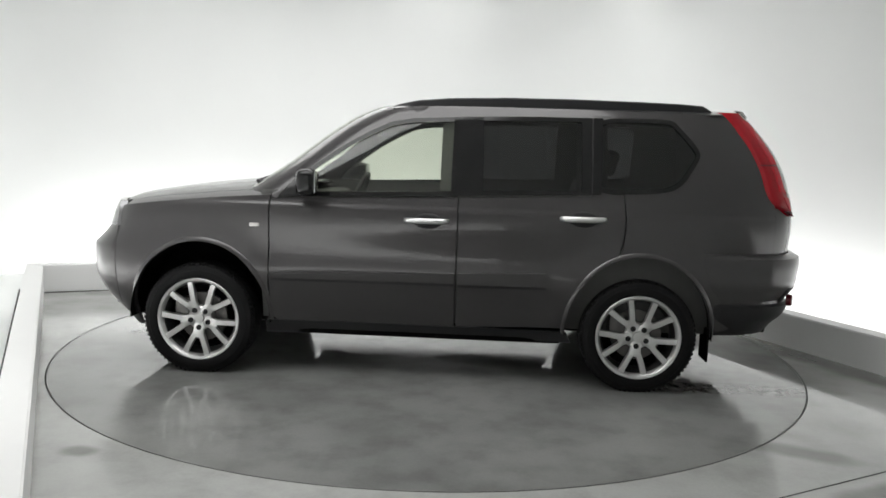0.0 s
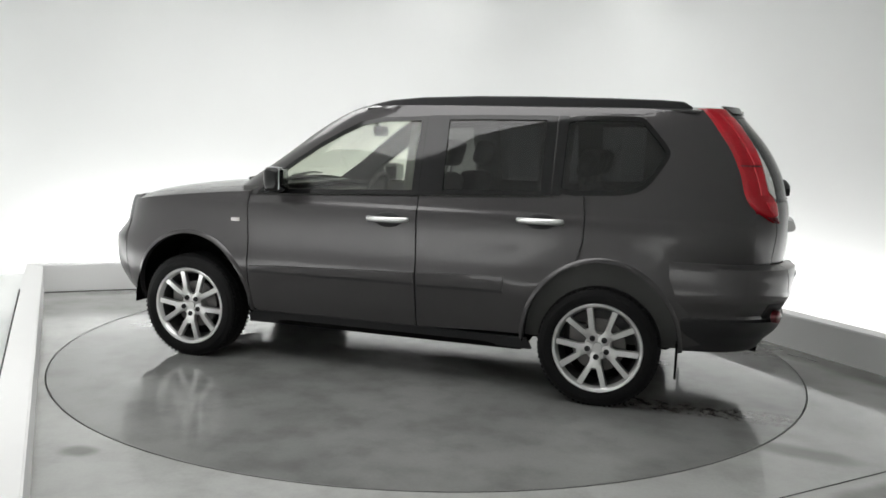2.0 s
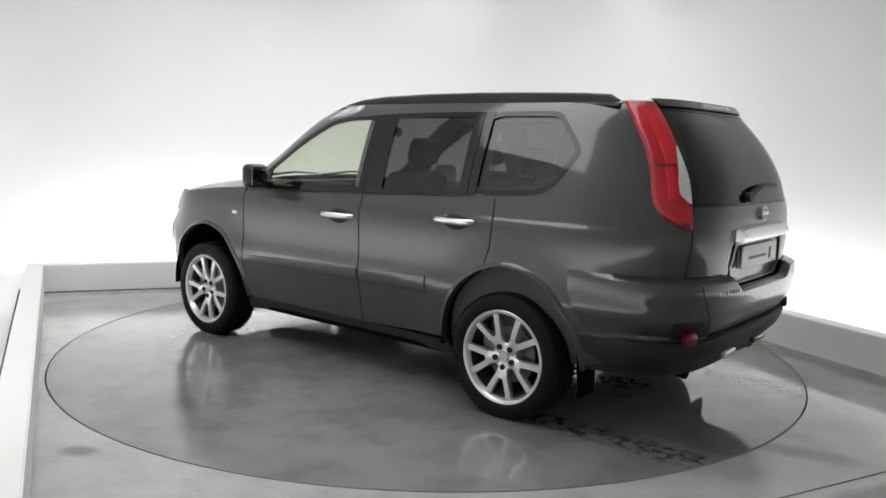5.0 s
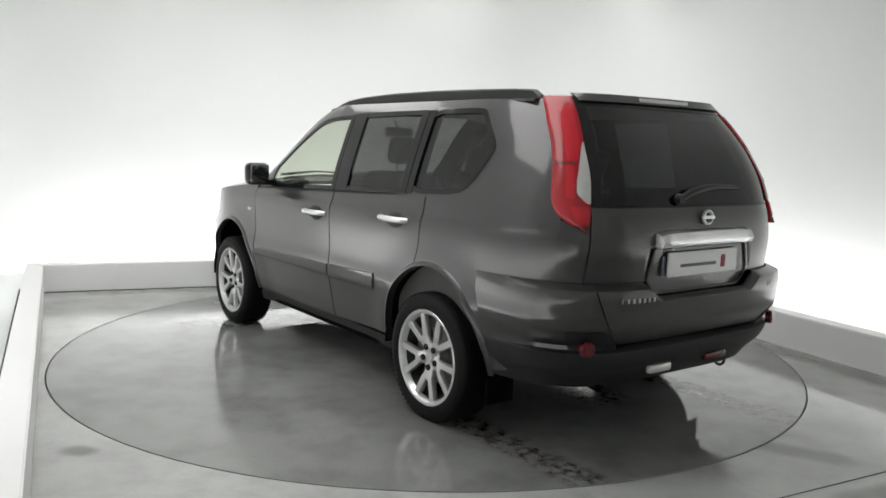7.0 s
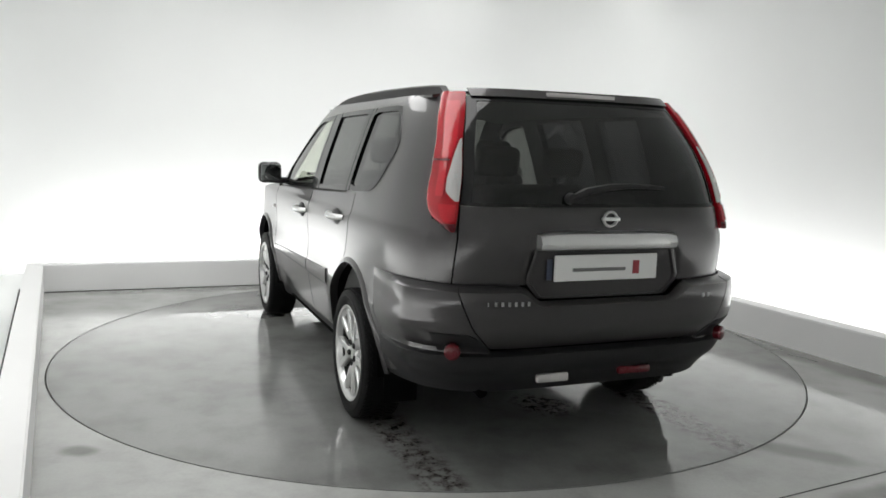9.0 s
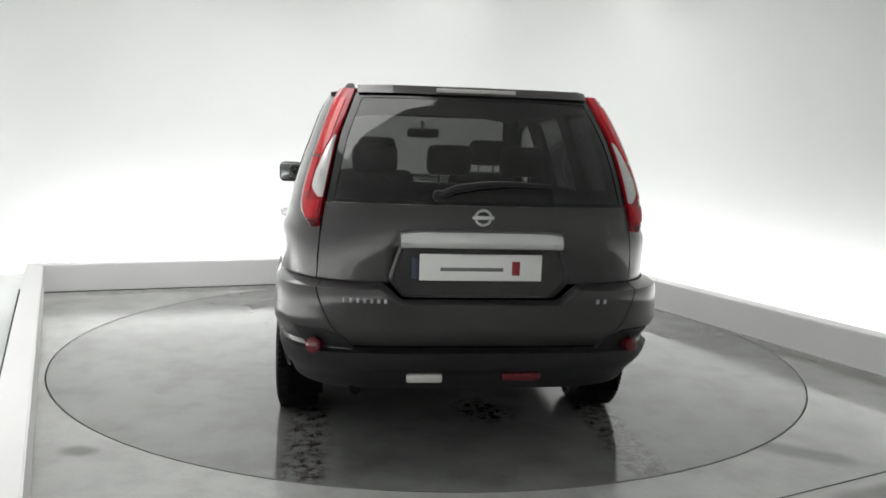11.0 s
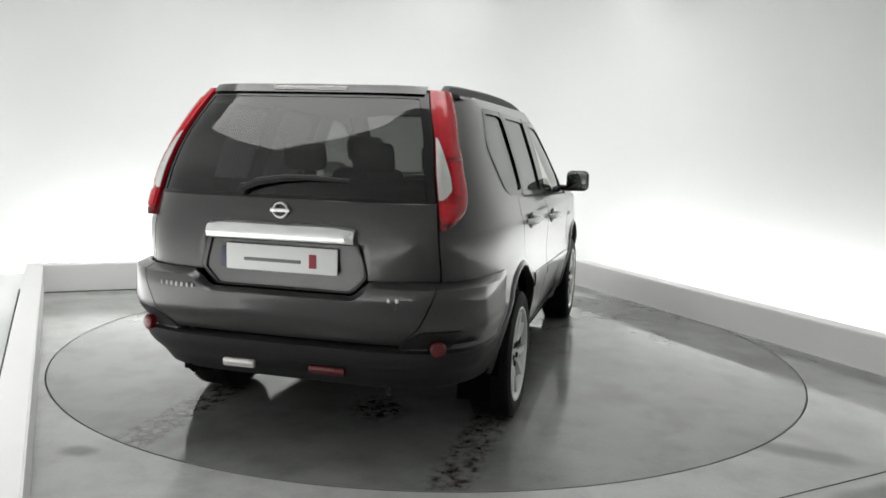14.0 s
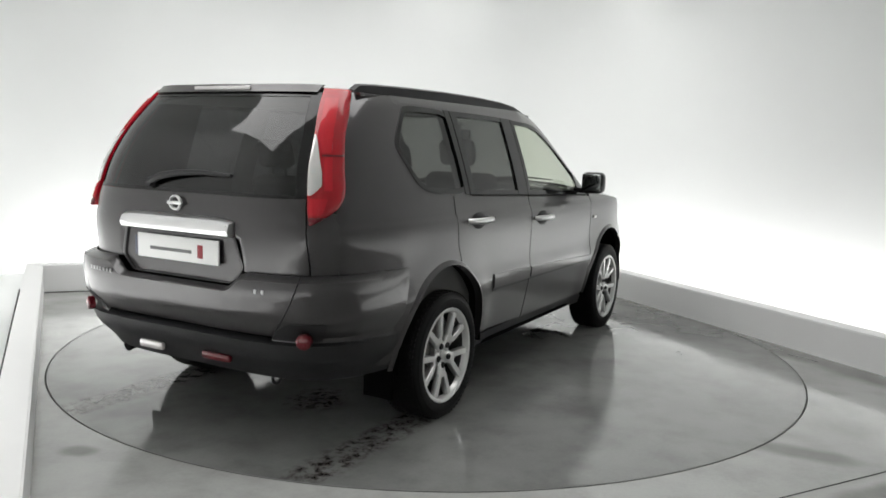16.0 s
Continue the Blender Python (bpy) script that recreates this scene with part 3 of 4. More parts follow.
def build_car():
    car = new("car")
    tagged(car, "dark grey metallic five-door off-road estate car, wet", "car")
    P = car
    # --- side panels ---
    zb = 0.335
    fender = [(0.892, 0.34), (0.905, 0.335)] + arc(AXLE, 0.335, 0.428, 180, 0, 22, 1.10)[1:-1] + [(1.726, 0.36), (1.735, 0.335), (1.855, 0.335), (1.855, 0.80), (1.845, 0.87), (1.84, 0.94)] + [(x, shoulder(x)) for x in (1.83, 1.75, 1.6, 1.45, 1.3, 1.15, 1.0, 0.892)]
    both("front_wing", lambda: side_sheet(fender), M_PAINT, P)
    door = [(-0.228, zb), (0.84, zb), (0.872, 0.36), (0.884, 0.45), (0.884, 1.0), (0.882, belt(0.88) - 0.004)] + [(x, belt(x) - 0.002) for x in (0.6, 0.3, 0.0, -0.228)]
    fd = both("front_door", lambda: side_sheet(door), M_PAINT, P)
    rdoor = [(-0.237, zb), (-0.237, belt(-0.237) - 0.002), (-0.6, belt(-0.6) - 0.002), (-1.19, belt(-1.19) - 0.002), (-1.205, 1.02), (-1.20, 0.90), (-1.165, 0.775)] + arc(-AXLE, 0.335, 0.431, 68, 3, 14, 1.10)
    rd = both("rear_door", lambda: side_sheet(rdoor), M_PAINT, P)
    quarter = [(-1.172, 0.765)] + arc(-AXLE, 0.335, 0.430, 74, 180, 16, 1.10) + [(-1.735, 0.36), (-2.02, 0.42), (-2.06, 0.60), (-2.09, 0.83), (-2.10, 0.90), (-2.10, 1.085)] + [(-LAMP_OUT(z) + 0.006, z) for z in (1.12, 1.16, 1.20, 1.25, 1.30, 1.36, 1.42, 1.48, 1.54, 1.60, 1.648)] + [(-1.53, 1.648), (-1.462, 1.612), (-1.509, 1.588), (-1.634, 1.444), (-1.644, 1.405), (-1.634, 1.362), (-1.513, 1.172), (-1.199, belt(-1.199) - 0.002), (-1.213, 1.02), (-1.208, 0.90), (-1.173, 0.775)]
    both("rear_quarter", lambda: side_sheet(quarter[::-1], cabin=False), M_PAINT, P)
    sill = [(-0.93, 0.262), (0.92, 0.250), (0.915, 0.33), (-0.90, 0.33)]
    both("sill", lambda: side_sheet(sill, off=-0.012, depth=0.03), M_TRIM, P)
    def mk_mould(a, b):
        top = lambda x: 0.668 - 0.036 * (x + 0.22)
        pts = [(a, 0.605), (b, 0.600), (b, top(b)), (a, top(a))]
        return lambda: side_sheet(pts, off=0.009, depth=0.011)

    def mk_gap(a, b):
        pts = [(a, 0.588), (b, 0.584), (b, 0.602), (a, 0.607)]
        return lambda: side_sheet(pts, off=0.002, depth=0.003)
    both("moulding_gap", mk_gap(-0.222, 0.874), M_TRIM, fd[0])[1].parent = fd[1]
    both("moulding_gap", mk_gap(-0.765, -0.243), M_TRIM, rd[0])[1].parent = rd[1]
    both("door_moulding", mk_mould(-0.222, 0.874), M_PAINT, fd[0])[1].parent = fd[1]
    both("door_moulding", mk_mould(-0.765, -0.243), M_PAINT, rd[0])[1].parent = rd[1]
    # wheel arch lips
    for ax in (AXLE, -AXLE):
        a0, a1 = (180, -1)
        def lip(ax=ax, a0=a0, a1=a1):
            outer, mid, inner = (arc(ax, 0.335, r, a0, a1, 36, 1.10) for r in (0.452, 0.440, 0.428))
            rows = [[(x, side_y(x, max(z, 0.25)) + o, z) for x, z in pts] for pts, o in ((outer, -0.001), (mid, 0.012), (inner, 0.014), (inner, -0.03))]
            return grid(rows)
        both("wheel_arch_lip", lip, M_PAINT, P)
        def liner(ax=ax):
            return grid([[(x, y, z) for x, z in arc(ax, 0.335, 0.431, 182, -2, 26, 1.10)] for y in (0.875, 0.80, 0.45)])
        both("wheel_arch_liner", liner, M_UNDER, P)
    # --- glass house ---
    for nm, poly, wide, gm in (("front_side_window", WIN_FRONT, 0.026, G_FRONT), ("rear_side_window", WIN_REAR, 0.026, G_REAR), ("quarter_window", rounded(rounded(WIN_QUARTER)), 0.026, G_REAR)):
        both("window_surround", lambda: frame_ring(poly, wide, 0.004), M_GLOSS, P)
        inner = inset([tuple(p) for p in resample(poly, 60)], wide - 0.006)
        both(nm, lambda: side_sheet(inner, off=-0.006, cabin=True, depth=0), gm, P)
    for nm, pts, dr in (("front_pillar_panel", [(-0.2285, 1.120), (-0.185, 1.120), (-0.190, 1.586), (-0.2285, 1.587)], fd), ("rear_pillar_panel", [(-0.375, 1.132), (-0.2365, 1.126), (-0.2365, 1.588), (-0.365, 1.594)], rd), ("rear_pillar_panel", [(-1.006, 1.156), (-0.950, 1.154), (-0.945, 1.600), (-1.006, 1.602)], rd), ("quarter_pillar_panel", [(-1.062, 1.160), (-1.014, 1.157), (-1.014, 1.602), (-1.070, 1.604)], None)):
        pair = both(nm, lambda: side_sheet(pts, off=0.0055, cabin=True, depth=0.008), M_GLOSS, P)
        if dr:
            pair[0].parent, pair[1].parent = dr
    both("quarter_reveal", lambda: frame_ring(inset(WIN_QUARTER, -0.012), 0.034, 0.0005), M_PAINT, P)
    cant = [(x, z) for x, z in ((0.32, 1.470), (0.19, 1.535), (0.05, 1.562), (-0.215, 1.574), (-0.6, 1.590), (-1.30, 1.597), (-1.54, 1.610), (-1.54, 1.652), (-0.2, 1.652), (0.02, 1.648), (0.12, 1.630), (0.32, 1.520))]
    both("cant_rail", lambda: side_sheet(cant[::-1], cabin=True, off=0.001), M_PAINT, P)
    # windscreen pillars: from the side window's edge round to the screen
    edge = curve([(1.07, 0.90), (1.085, 0.86), (1.185, 0.775), (1.30, 0.625), (1.405, 0.475), (1.485, 0.335), (1.548, 0.205), (1.60, 0.10), (1.645, -0.02)])
    zs = steps(1.075, 1.645, 22)
    both("screen_pillar", lambda: end_patch(zs, lambda z: th_of_x(min(edge(z) - 0.035, x_screen(z) - 0.06), z, True, True), lambda z: th_of_y(0.86 * half_w(z), z, N_SCREEN), 8, True, True, 0.001), M_PAINT, P)
    part("windscreen", end_patch(zs, lambda z: -th_of_y(0.865 * half_w(z), z, N_SCREEN), lambda z: th_of_y(0.865 * half_w(z), z, N_SCREEN), 30, True, True, -0.006, 0), G_FRONT, P)
    # bonnet and wing tops
    def top_rows(v0, v1, n, x0=0.885, x1=1.90, lift=0.0):
        rows = []
        for x in steps(x0, x1, 30):
            row = []
            for v in steps(v0, v1, n):
                zs_ = shoulder(x)
                y = v * side_y(x, zs_)
                row.append((x, y, zs_ + (bonnet_mid(x) - zs_) * (1 - abs(v) ** 3.5) + lift))
            rows.append(row)
        return rows
    down = lambda co: Vector((0, 0, -1))
    part("bonnet", rim_in(grid(top_rows(-0.87, 0.87, 30, 0.98)), 0.012, down), M_PAINT, P)
    both("wing_top", lambda: rim_in(grid(top_rows(0.876, 1.0, 10, 0.885, 1.80)), 0.01, down), M_PAINT, P)
    part("scuttle", grid([[(x, y, bonnet_mid(0.95) - 0.035 - (0.03 if abs(y) > 0.6 else 0)) for y in steps(-0.78, 0.78, 12)] for x in (0.80, 0.88, 0.95, 0.985)]), M_TRIM, P)
    for y0 in (0.05, 0.62):
        bm = tube([(1.03, y0, 1.16), (1.02, y0 - 0.3, 1.185), (1.06, y0 - 0.55, 1.17)], [0.012, 0.008, 0.006], 6)
        part("windscreen_wiper", bm, M_TRIM, P)
    # roof
    roof_c = curve([(-2.05, 1.674), (-1.8, 1.686), (-1.2, 1.698), (-0.5, 1.700), (-0.1, 1.690), (0.15, 1.668), (0.32, 1.645)])
    rows = []
    for v in steps(-1, 1, 36):
        y = v * 0.648
        xa = end_x(min(abs(y), 0.60), 1.645, True) - 0.004
        xb = end_x(min(abs(y), 0.60), 1.66, False)
        row = []
        for k in range(41):
            x = xa + (xb - xa) * k / 40
            row.append((x, y, (1.650 if x < -0.3 else 1.650 - 0.03 * (x + 0.3)) + (roof_c(x) - 1.650) * (1 - abs(v) ** 3.2) - 0.004 * abs(v)))
        rows.append(row)
    part("roof", rim_in(grid(rows), 0.012, down), M_PAINT, P)
    def rail():
        pts = [(0.23, 0.590, 1.634), (0.15, 0.590, 1.660), (0.04, 0.588, 1.684), (-0.15, 0.585, 1.702), (-0.5, 0.580, 1.714), (-0.9, 0.574, 1.716), (-1.3, 0.565, 1.711), (-1.55, 0.558, 1.705), (-1.68, 0.555, 1.697), (-1.73, 0.555, 1.668)]
        bm = bmesh.new()
        rows_ = []
        for x, y, z in pts:
            base = 1.648 if x < 0.1 else 1.630
            rows_.append([(x, y - 0.020, base), (x, y - 0.018, z - 0.008), (x, y - 0.010, z), (x, y + 0.010, z), (x, y + 0.020, z - 0.008), (x, y + 0.024, base)])
        return grid(rows_, bm)
    both("roof_rail", rail, M_TRIM, P, "black roof rail")
    # --- tail ---
    lamp_in = curve([(1.06, 0.668), (1.165, 0.648), (1.30, 0.622), (1.44, 0.592), (1.55, 0.554), (1.665, 0.512)])

    def lens(zs_, u0, u1, cols, off, depth):
        """A piece of the left lamp's lens: u runs from its inner to its outer edge, each bound a function of z."""
        rows_ = []
        for z in zs_:
            a_, b_ = th_of_y(lamp_in(z) + 0.016, z), th_of_x(LAMP_OUT(z), z, False, False)
            row = []
            for k in range(cols + 1):
                u = u0(z) + (u1(z) - u0(z)) * k / cols
                swell = 0.016 * max(0.0, math.sin(math.pi * min(1, max(0, u)))) ** 0.7
                row.append(turn_point(a_ + (b_ - a_) * u, z, False, False, 0.012 + swell + off))
            rows_.append(row)
        return rim_in(grid(rows_), depth, lambda co: Vector((1, -0.5, 0)).normalized())

    zero, one = (lambda z: 0.0), (lambda z: 1.0)
    lamps = both("tail_lamp", lambda: lens(steps(1.060, 1.660, 40), zero, one, 16, 0.0, 0.04), M_RED, P, "red wrap-round tail lamp")
    wide = lambda z: 0.37 * max(0.03, min(1, (1.455 - z) / 0.17, (z - 1.178) / 0.05)) ** 0.7
    for nm, mk, mt, lb in (
            ("reversing_lens", lambda: lens(steps(1.185, 1.448, 20), zero, wide, 6, 0.004, 0.007), M_CLEAR, "clear lens"),
            ("bulb_socket", lambda: lens(steps(1.280, 1.300, 3), lambda z: 0.08, lambda z: 0.20, 3, 0.006, 0.004), M_BADGE, ""),
            ("stop_lens", lambda: lens(steps(1.365, 1.615, 14), lambda z: max(0.14, wide(z) + 0.06), lambda z: 0.60, 6, 0.004, 0.006), M_REDLIT, "brighter red upper lens"),
            ("side_lens", lambda: lens(steps(1.205, 1.350, 8), lambda z: 0.42, lambda z: 0.66, 5, 0.004, 0.006), M_REDLIT, "bright red middle lens"),
            ("lower_lens", lambda: lens(steps(1.100, 1.172, 5), lambda z: 0.05, lambda z: 0.55, 7, 0.004, 0.006), M_REDLIT, "faceted lower red lens"),
            ("lamp_foot", lambda: lens(steps(1.062, 1.092, 4), lambda z: 0.02, lambda z: 0.98, 7, 0.003, 0.005), M_REDDARK, "dark lower tip"),
            ("lens_seam", lambda: lens(steps(1.352, 1.360, 1), lambda z: 0.34, one, 10, 0.003, 0.004), M_REDDARK, "")):
        pair = both(nm, mk, mt, lamps[0], lb)
        pair[1].parent = lamps[1]
    # tailgate
    gz = steps(1.175, 1.640, 18)
    gw = lambda z: lamp_in(z) - 0.006
    part("rear_window", end_patch(gz, lambda z: -th_of_y(gw(z), z), lambda z: th_of_y(gw(z), z), 36, False, False, -0.002, 0), G_REAR, P)
    def band(z0, z1, wfun, cols=36, off=0.003, rows_=4, depth=0.014):
        return end_patch(steps(z0, z1, rows_), lambda z: -th_of_y(wfun(z), z), lambda z: th_of_y(wfun(z), z), cols, False, False, off, depth)
    for sg in (1, -1):
        bm = end_patch(gz, lambda z: sg * th_of_y(gw(z) + 0.03, z), lambda z: sg * th_of_y(gw(z) - 0.016, z), 4, False, False, 0.001, 0.008)
        part("rear_window_border", bm, M_GLOSS, P)
    part("rear_window_border", band(1.168, 1.182, gw, off=0.001, depth=0.006), M_GLOSS, P)
    part("rear_window_border", band(1.618, 1.642, gw, off=0.001, depth=0.006), M_GLOSS, P)
    sp = band(1.640, 1.676, lambda z: 0.518, off=0.012, depth=0.02)
    part("roof_spoiler", sp, M_PAINT, P)
    part("high_brake_lamp", box(-1.998, 0, 1.658, 0.03, 0.36, 0.018, 0.004), M_CLEAR, P, "pale high-mounted brake lamp")
    tg_w = curve([(0.80, 0.690), (0.90, 0.688), (1.05, 0.675), (1.175, 0.660)])
    bm = band(0.835, 1.166, tg_w, cols=72, off=0.0, rows_=30)
    for v in bm.verts:
        side = min((0.375 + (0.985 - v.co.z) * 0.14 - abs(v.co.y)) / 0.02, (0.985 - v.co.z) / 0.014)
        v.co.x += 0.020 * min(1, max(0, side))
    gate = part("tailgate", bm, M_PAINT, P)
    for sg in (1, -1):
        bm = end_patch(steps(0.83, 1.105, 8), lambda z: sg * th_of_y(tg_w(z) + 0.006, z), lambda z: sg * th_of_x(2.094, z, False, False), 8, False, False, 0.0, 0.014)
        part("rear_corner", bm, M_PAINT, P)
    # number plate recess, plate and chrome bar
    bx = lambda y, z, o=0.0: end_x(y, z, False, False) - o
    out2 = [(0.345, 0.990), (0.388, 0.850), (0.322, 0.775), (-0.322, 0.775), (-0.388, 0.850), (-0.345, 0.990)]
    bm = bmesh.new()
    a = resample(out2, 60)
    c = Vector((0, 0.885))
    rings = []
    for f, o in ((1.02, 0.001), (1.0, 0.004), (0.97, 0.003), (0.955, -0.008), (0.0, -0.008)):
        rings.append([bm.verts.new((bx((c + (q - c) * f).x, (c + (q - c) * f).y, o), (c + (q - c) * f).x, (c + (q - c) * f).y)) for q in a])
    for r1, r2 in zip(rings, rings[1:]):
        for k in range(60):
            bm.faces.new((r1[k], r1[(k + 1) % 60], r2[(k + 1) % 60], r2[k]))
    bmesh.ops.remove_doubles(bm, verts=bm.verts, dist=1e-5)
    part("plate_recess", bm, M_PAINT, gate)
    bar = []
    for y in steps(-0.345, 0.345, 24):
        e = 0.012 * abs(y / 0.345) ** 6
        bar.append([(bx(y, 1.0, 0.008), y, 0.985), (bx(y, 1.0, 0.036), y, 0.992), (bx(y, 1.02, 0.044), y, 1.015), (bx(y, 1.05, 0.030), y, 1.056 - e), (bx(y, 1.06, 0.004), y, 1.066 - e)])
    tip = lambda y: [(bx(y, 1.03, -0.004), y, z) for z in (0.988, 0.996, 1.020, 1.044, 1.052)]
    bar = [tip(-0.351)] + bar + [tip(0.351)]
    part("chrome_bar", rim_in(grid(bar), 0.02, lambda co: Vector((1, 0, 0))), M_CHROME, gate, "chrome bar above the number plate")
    plate = part("number_plate", box(-2.294, 0, 0.906, 0.010, 0.526, 0.114, 0.004), M_PLATE, P, "white number plate with plain bars")
    part("bar", box(-2.2995, 0.040, 0.898, 0.003, 0.27, 0.015, 0.001), M_INK, plate)
    part("bar", box(-2.2995, -0.150, 0.904, 0.003, 0.034, 0.060, 0.001), M_INKRED, plate, "dark red bar")
    part("plate_strip", box(-2.284, 0.281, 0.900, 0.006, 0.026, 0.09, 0.002), M_BLUE, P, "dark blue edge strip")
    # maker's emblem as a plain ring with a bar
    bm = bmesh.new()
    rows = []
    for k in range(33):
        aa = 2 * math.pi * k / 32
        rows.append([(-2.300 - 0.012 * math.sin(b_), (0.033 + 0.006 * math.cos(b_)) * math.cos(aa), 1.119 + (0.031 + 0.006 * math.cos(b_)) * math.sin(aa)) for b_ in (0, math.pi / 3, 2 * math.pi / 3, math.pi)])
    grid(rows, bm)
    em = part("emblem", bm, M_CHROME, gate, "plain chrome ring with a bar")
    part("emblem_bar", box(-2.306, 0, 1.119, 0.012, 0.092, 0.015, 0.003), M_CHROME, em)
    for y0, wd, n in ((0.49, 0.20, 7), (-0.525, 0.068, 2)):
        for k in range(n):
            y = y0 + wd * (0.5 - (k + 0.5) / n)
            part("badge_bar", box(bx(y, 0.768, 0.074), y, 0.768, 0.006, wd / n * 0.42, 0.019, 0.002), M_BADGE, gate)
    # rear wiper
    wp = part("rear_wiper", tube([(-2.286, 0.19, 1.205), (-2.288, 0.12, 1.236), (-2.280, 0.0, 1.256), (-2.272, -0.12, 1.262), (-2.258, -0.30, 1.254)], [0.016, 0.018, 0.016, 0.012, 0.008], 7), M_TRIM, P)
    part("wiper_boss", lathe([(0, 0.0), (0.022, 0.0), (0.026, 0.03)], 14), M_TRIM, wp).matrix_basis = Matrix.Translation((-2.298, 0.19, 1.205)) @ Matrix.Rotation(-math.pi / 2, 4, "Z")
    # --- bumper ---
    b_off = curve([(0.34, 0.0), (0.40, 0.014), (0.46, 0.046), (0.53, 0.054), (0.545, 0.020), (0.60, 0.041), (0.645, 0.060), (0.70, 0.062), (0.80, 0.058), (0.822, 0.048), (0.836, 0.014)])
    def bumper(z0, z1, tha, thb, cols, rows_, depth=0.015, extra=0.0):
        rws = []
        for z in steps(z0, z1, rows_):
            a_, b_ = tha(z), thb(z)
            row = []
            for k in range(cols + 1):
                th = a_ + (b_ - a_) * k / cols
                fade = 1 - min(1, max(0, (abs(th) - 0.95) / 0.45))
                row.append(turn_point_signed(th, z, False, False, b_off(z) * fade + 0.002 + extra * fade))
            rws.append(row)
        return rim_in(grid(rws), depth, lambda co: Vector((0.6, -0.8 * (1 if co.y > 0 else -1), 0)) if abs(co.y) > 0.5 else Vector((1, 0, 0)))
    arch_edge = lambda z: max(1.67, AXLE + 0.438 * math.sqrt(max(0, 1 - ((z - 0.335) / 0.480) ** 2)))
    seam = curve([(0.545, 0.515), (0.60, 0.548), (0.645, 0.580), (0.84, 0.660)])
    bmp = part("rear_bumper", bumper(0.345, 0.548, lambda z: -th_of_x(arch_edge(z), z, False, False), lambda z: th_of_x(arch_edge(z), z, False, False), 80, 12), M_TRIM, P, "black plastic lower rear bumper")
    for sg in (1, -1):
        part("bumper_corner", bumper(0.540, 0.836, lambda z: sg * th_of_y(seam(z) + 0.003, z), lambda z: sg * th_of_x(arch_edge(z), z, False, False), 44, 14, 0.015, 0.003), M_PAINT, P)
        part("bumper_pod", bumper(0.542, 0.632, lambda z: sg * th_of_y(seam(z) + 0.004 + max(0, z - 0.60), z), lambda z: sg * th_of_x(2.13, z, False, False), 16, 5, 0.012, 0.007), M_TRIM, P, "black plastic bumper corner")
    notch = lambda y: 0.836 - 0.068 * min(1, max(0, (0.398 - abs(y)) / 0.075))
    rows = []
    for f in steps(0, 1, 12):
        row = []
        for k in range(61):
            u = -1 + k / 30
            z = 0.560
            for _ in range(4):
                z = 0.560 + (notch(u * (seam(z) - 0.003)) - 0.560) * f
            q = turn_point_signed((1 if u >= 0 else -1) * th_of_y(abs(u) * (seam(z) - 0.003), z), z, False, False, b_off(z) + 0.005 - (0.03 if f == 1 and notch(u * 0.6) < 0.8 else 0))
            row.append(q)
        rows.append(row)
    part("bumper_centre", rim_in(grid(rows), 0.015, lambda co: Vector((1, 0, 0))), M_PAINT, P)
    for sg in (1, -1):
        bm = lathe([(0, 0.006), (0.020, 0.005), (0.030, 0.003), (0.035, -0.002), (0.036, -0.03)], 24)
        th = th_of_y(0.652, 0.55)
        q = turn_point(th, 0.556, False, False, 0.072)
        m = Matrix.Translation((q.x, sg * q.y, q.z)) @ Matrix.Rotation(sg * (math.pi / 2 - 0.45), 4, "Z") if sg > 0 else Matrix.Translation((q.x, -q.y, q.z)) @ Matrix.Rotation(math.pi / 2 + 0.45, 4, "Z")
        bmesh.ops.transform(bm, matrix=m, verts=bm.verts)
        part("reflector", bm, M_REDDARK, bmp, "round red reflector")
    part("reversing_lamp", box(-2.253, 0.225, 0.412, 0.03, 0.160, 0.042, 0.012), M_CLEAR, bmp, "clear lower reversing lamp")
    part("fog_lamp", box(-2.253, -0.203, 0.418, 0.03, 0.175, 0.038, 0.012), M_REDDARK, bmp, "red rear fog lamp")
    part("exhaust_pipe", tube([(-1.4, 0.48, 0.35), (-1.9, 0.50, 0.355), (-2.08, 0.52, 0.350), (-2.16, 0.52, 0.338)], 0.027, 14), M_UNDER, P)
    part("tow_eye", tube([(-2.12 + 0.03 * math.cos(k), -0.45, 0.33 + 0.03 * math.sin(k)) for k in steps(0, 6.0, 12)], 0.008, 6), M_TRIM, P)
    # --- nose ---
    nz = steps(0.32, 0.90, 15)
    part("front_bumper", end_patch(nz, lambda z: -th_of_x(1.86, z, True, False), lambda z: th_of_x(1.86, z, True, False), 50, True, False, 0.004), M_PAINT, P)
    part("front_skirt", end_patch(steps(0.24, 0.42, 4), lambda z: -th_of_x(1.74, z, True, False), lambda z: th_of_x(1.74, z, True, False), 50, True, False, 0.002), M_TRIM, P)
    both("head_lamp", lambda: end_patch(steps(0.87, 1.02, 8), lambda z: th_of_y(0.42, z, N_NOSE), lambda z: th_of_x(1.85, z, True, False), 16, True, False, 0.012, 0.04), M_HEAD, P, "clear head lamp")
    part("grille", end_patch(steps(0.80, 1.00, 5), lambda z: -th_of_y(0.40, z, N_NOSE), lambda z: th_of_y(0.40, z, N_NOSE), 16, True, False, 0.010, 0.02), M_CHROME, P, "chrome front grille")
    # side repeater, handles, mirrors
    both("side_repeater", lambda: box(0.974, side_y(0.974, 0.915) + 0.004, 0.915, 0.062, 0.012, 0.024, 0.005), M_CLEAR, P, "small pale side indicator")
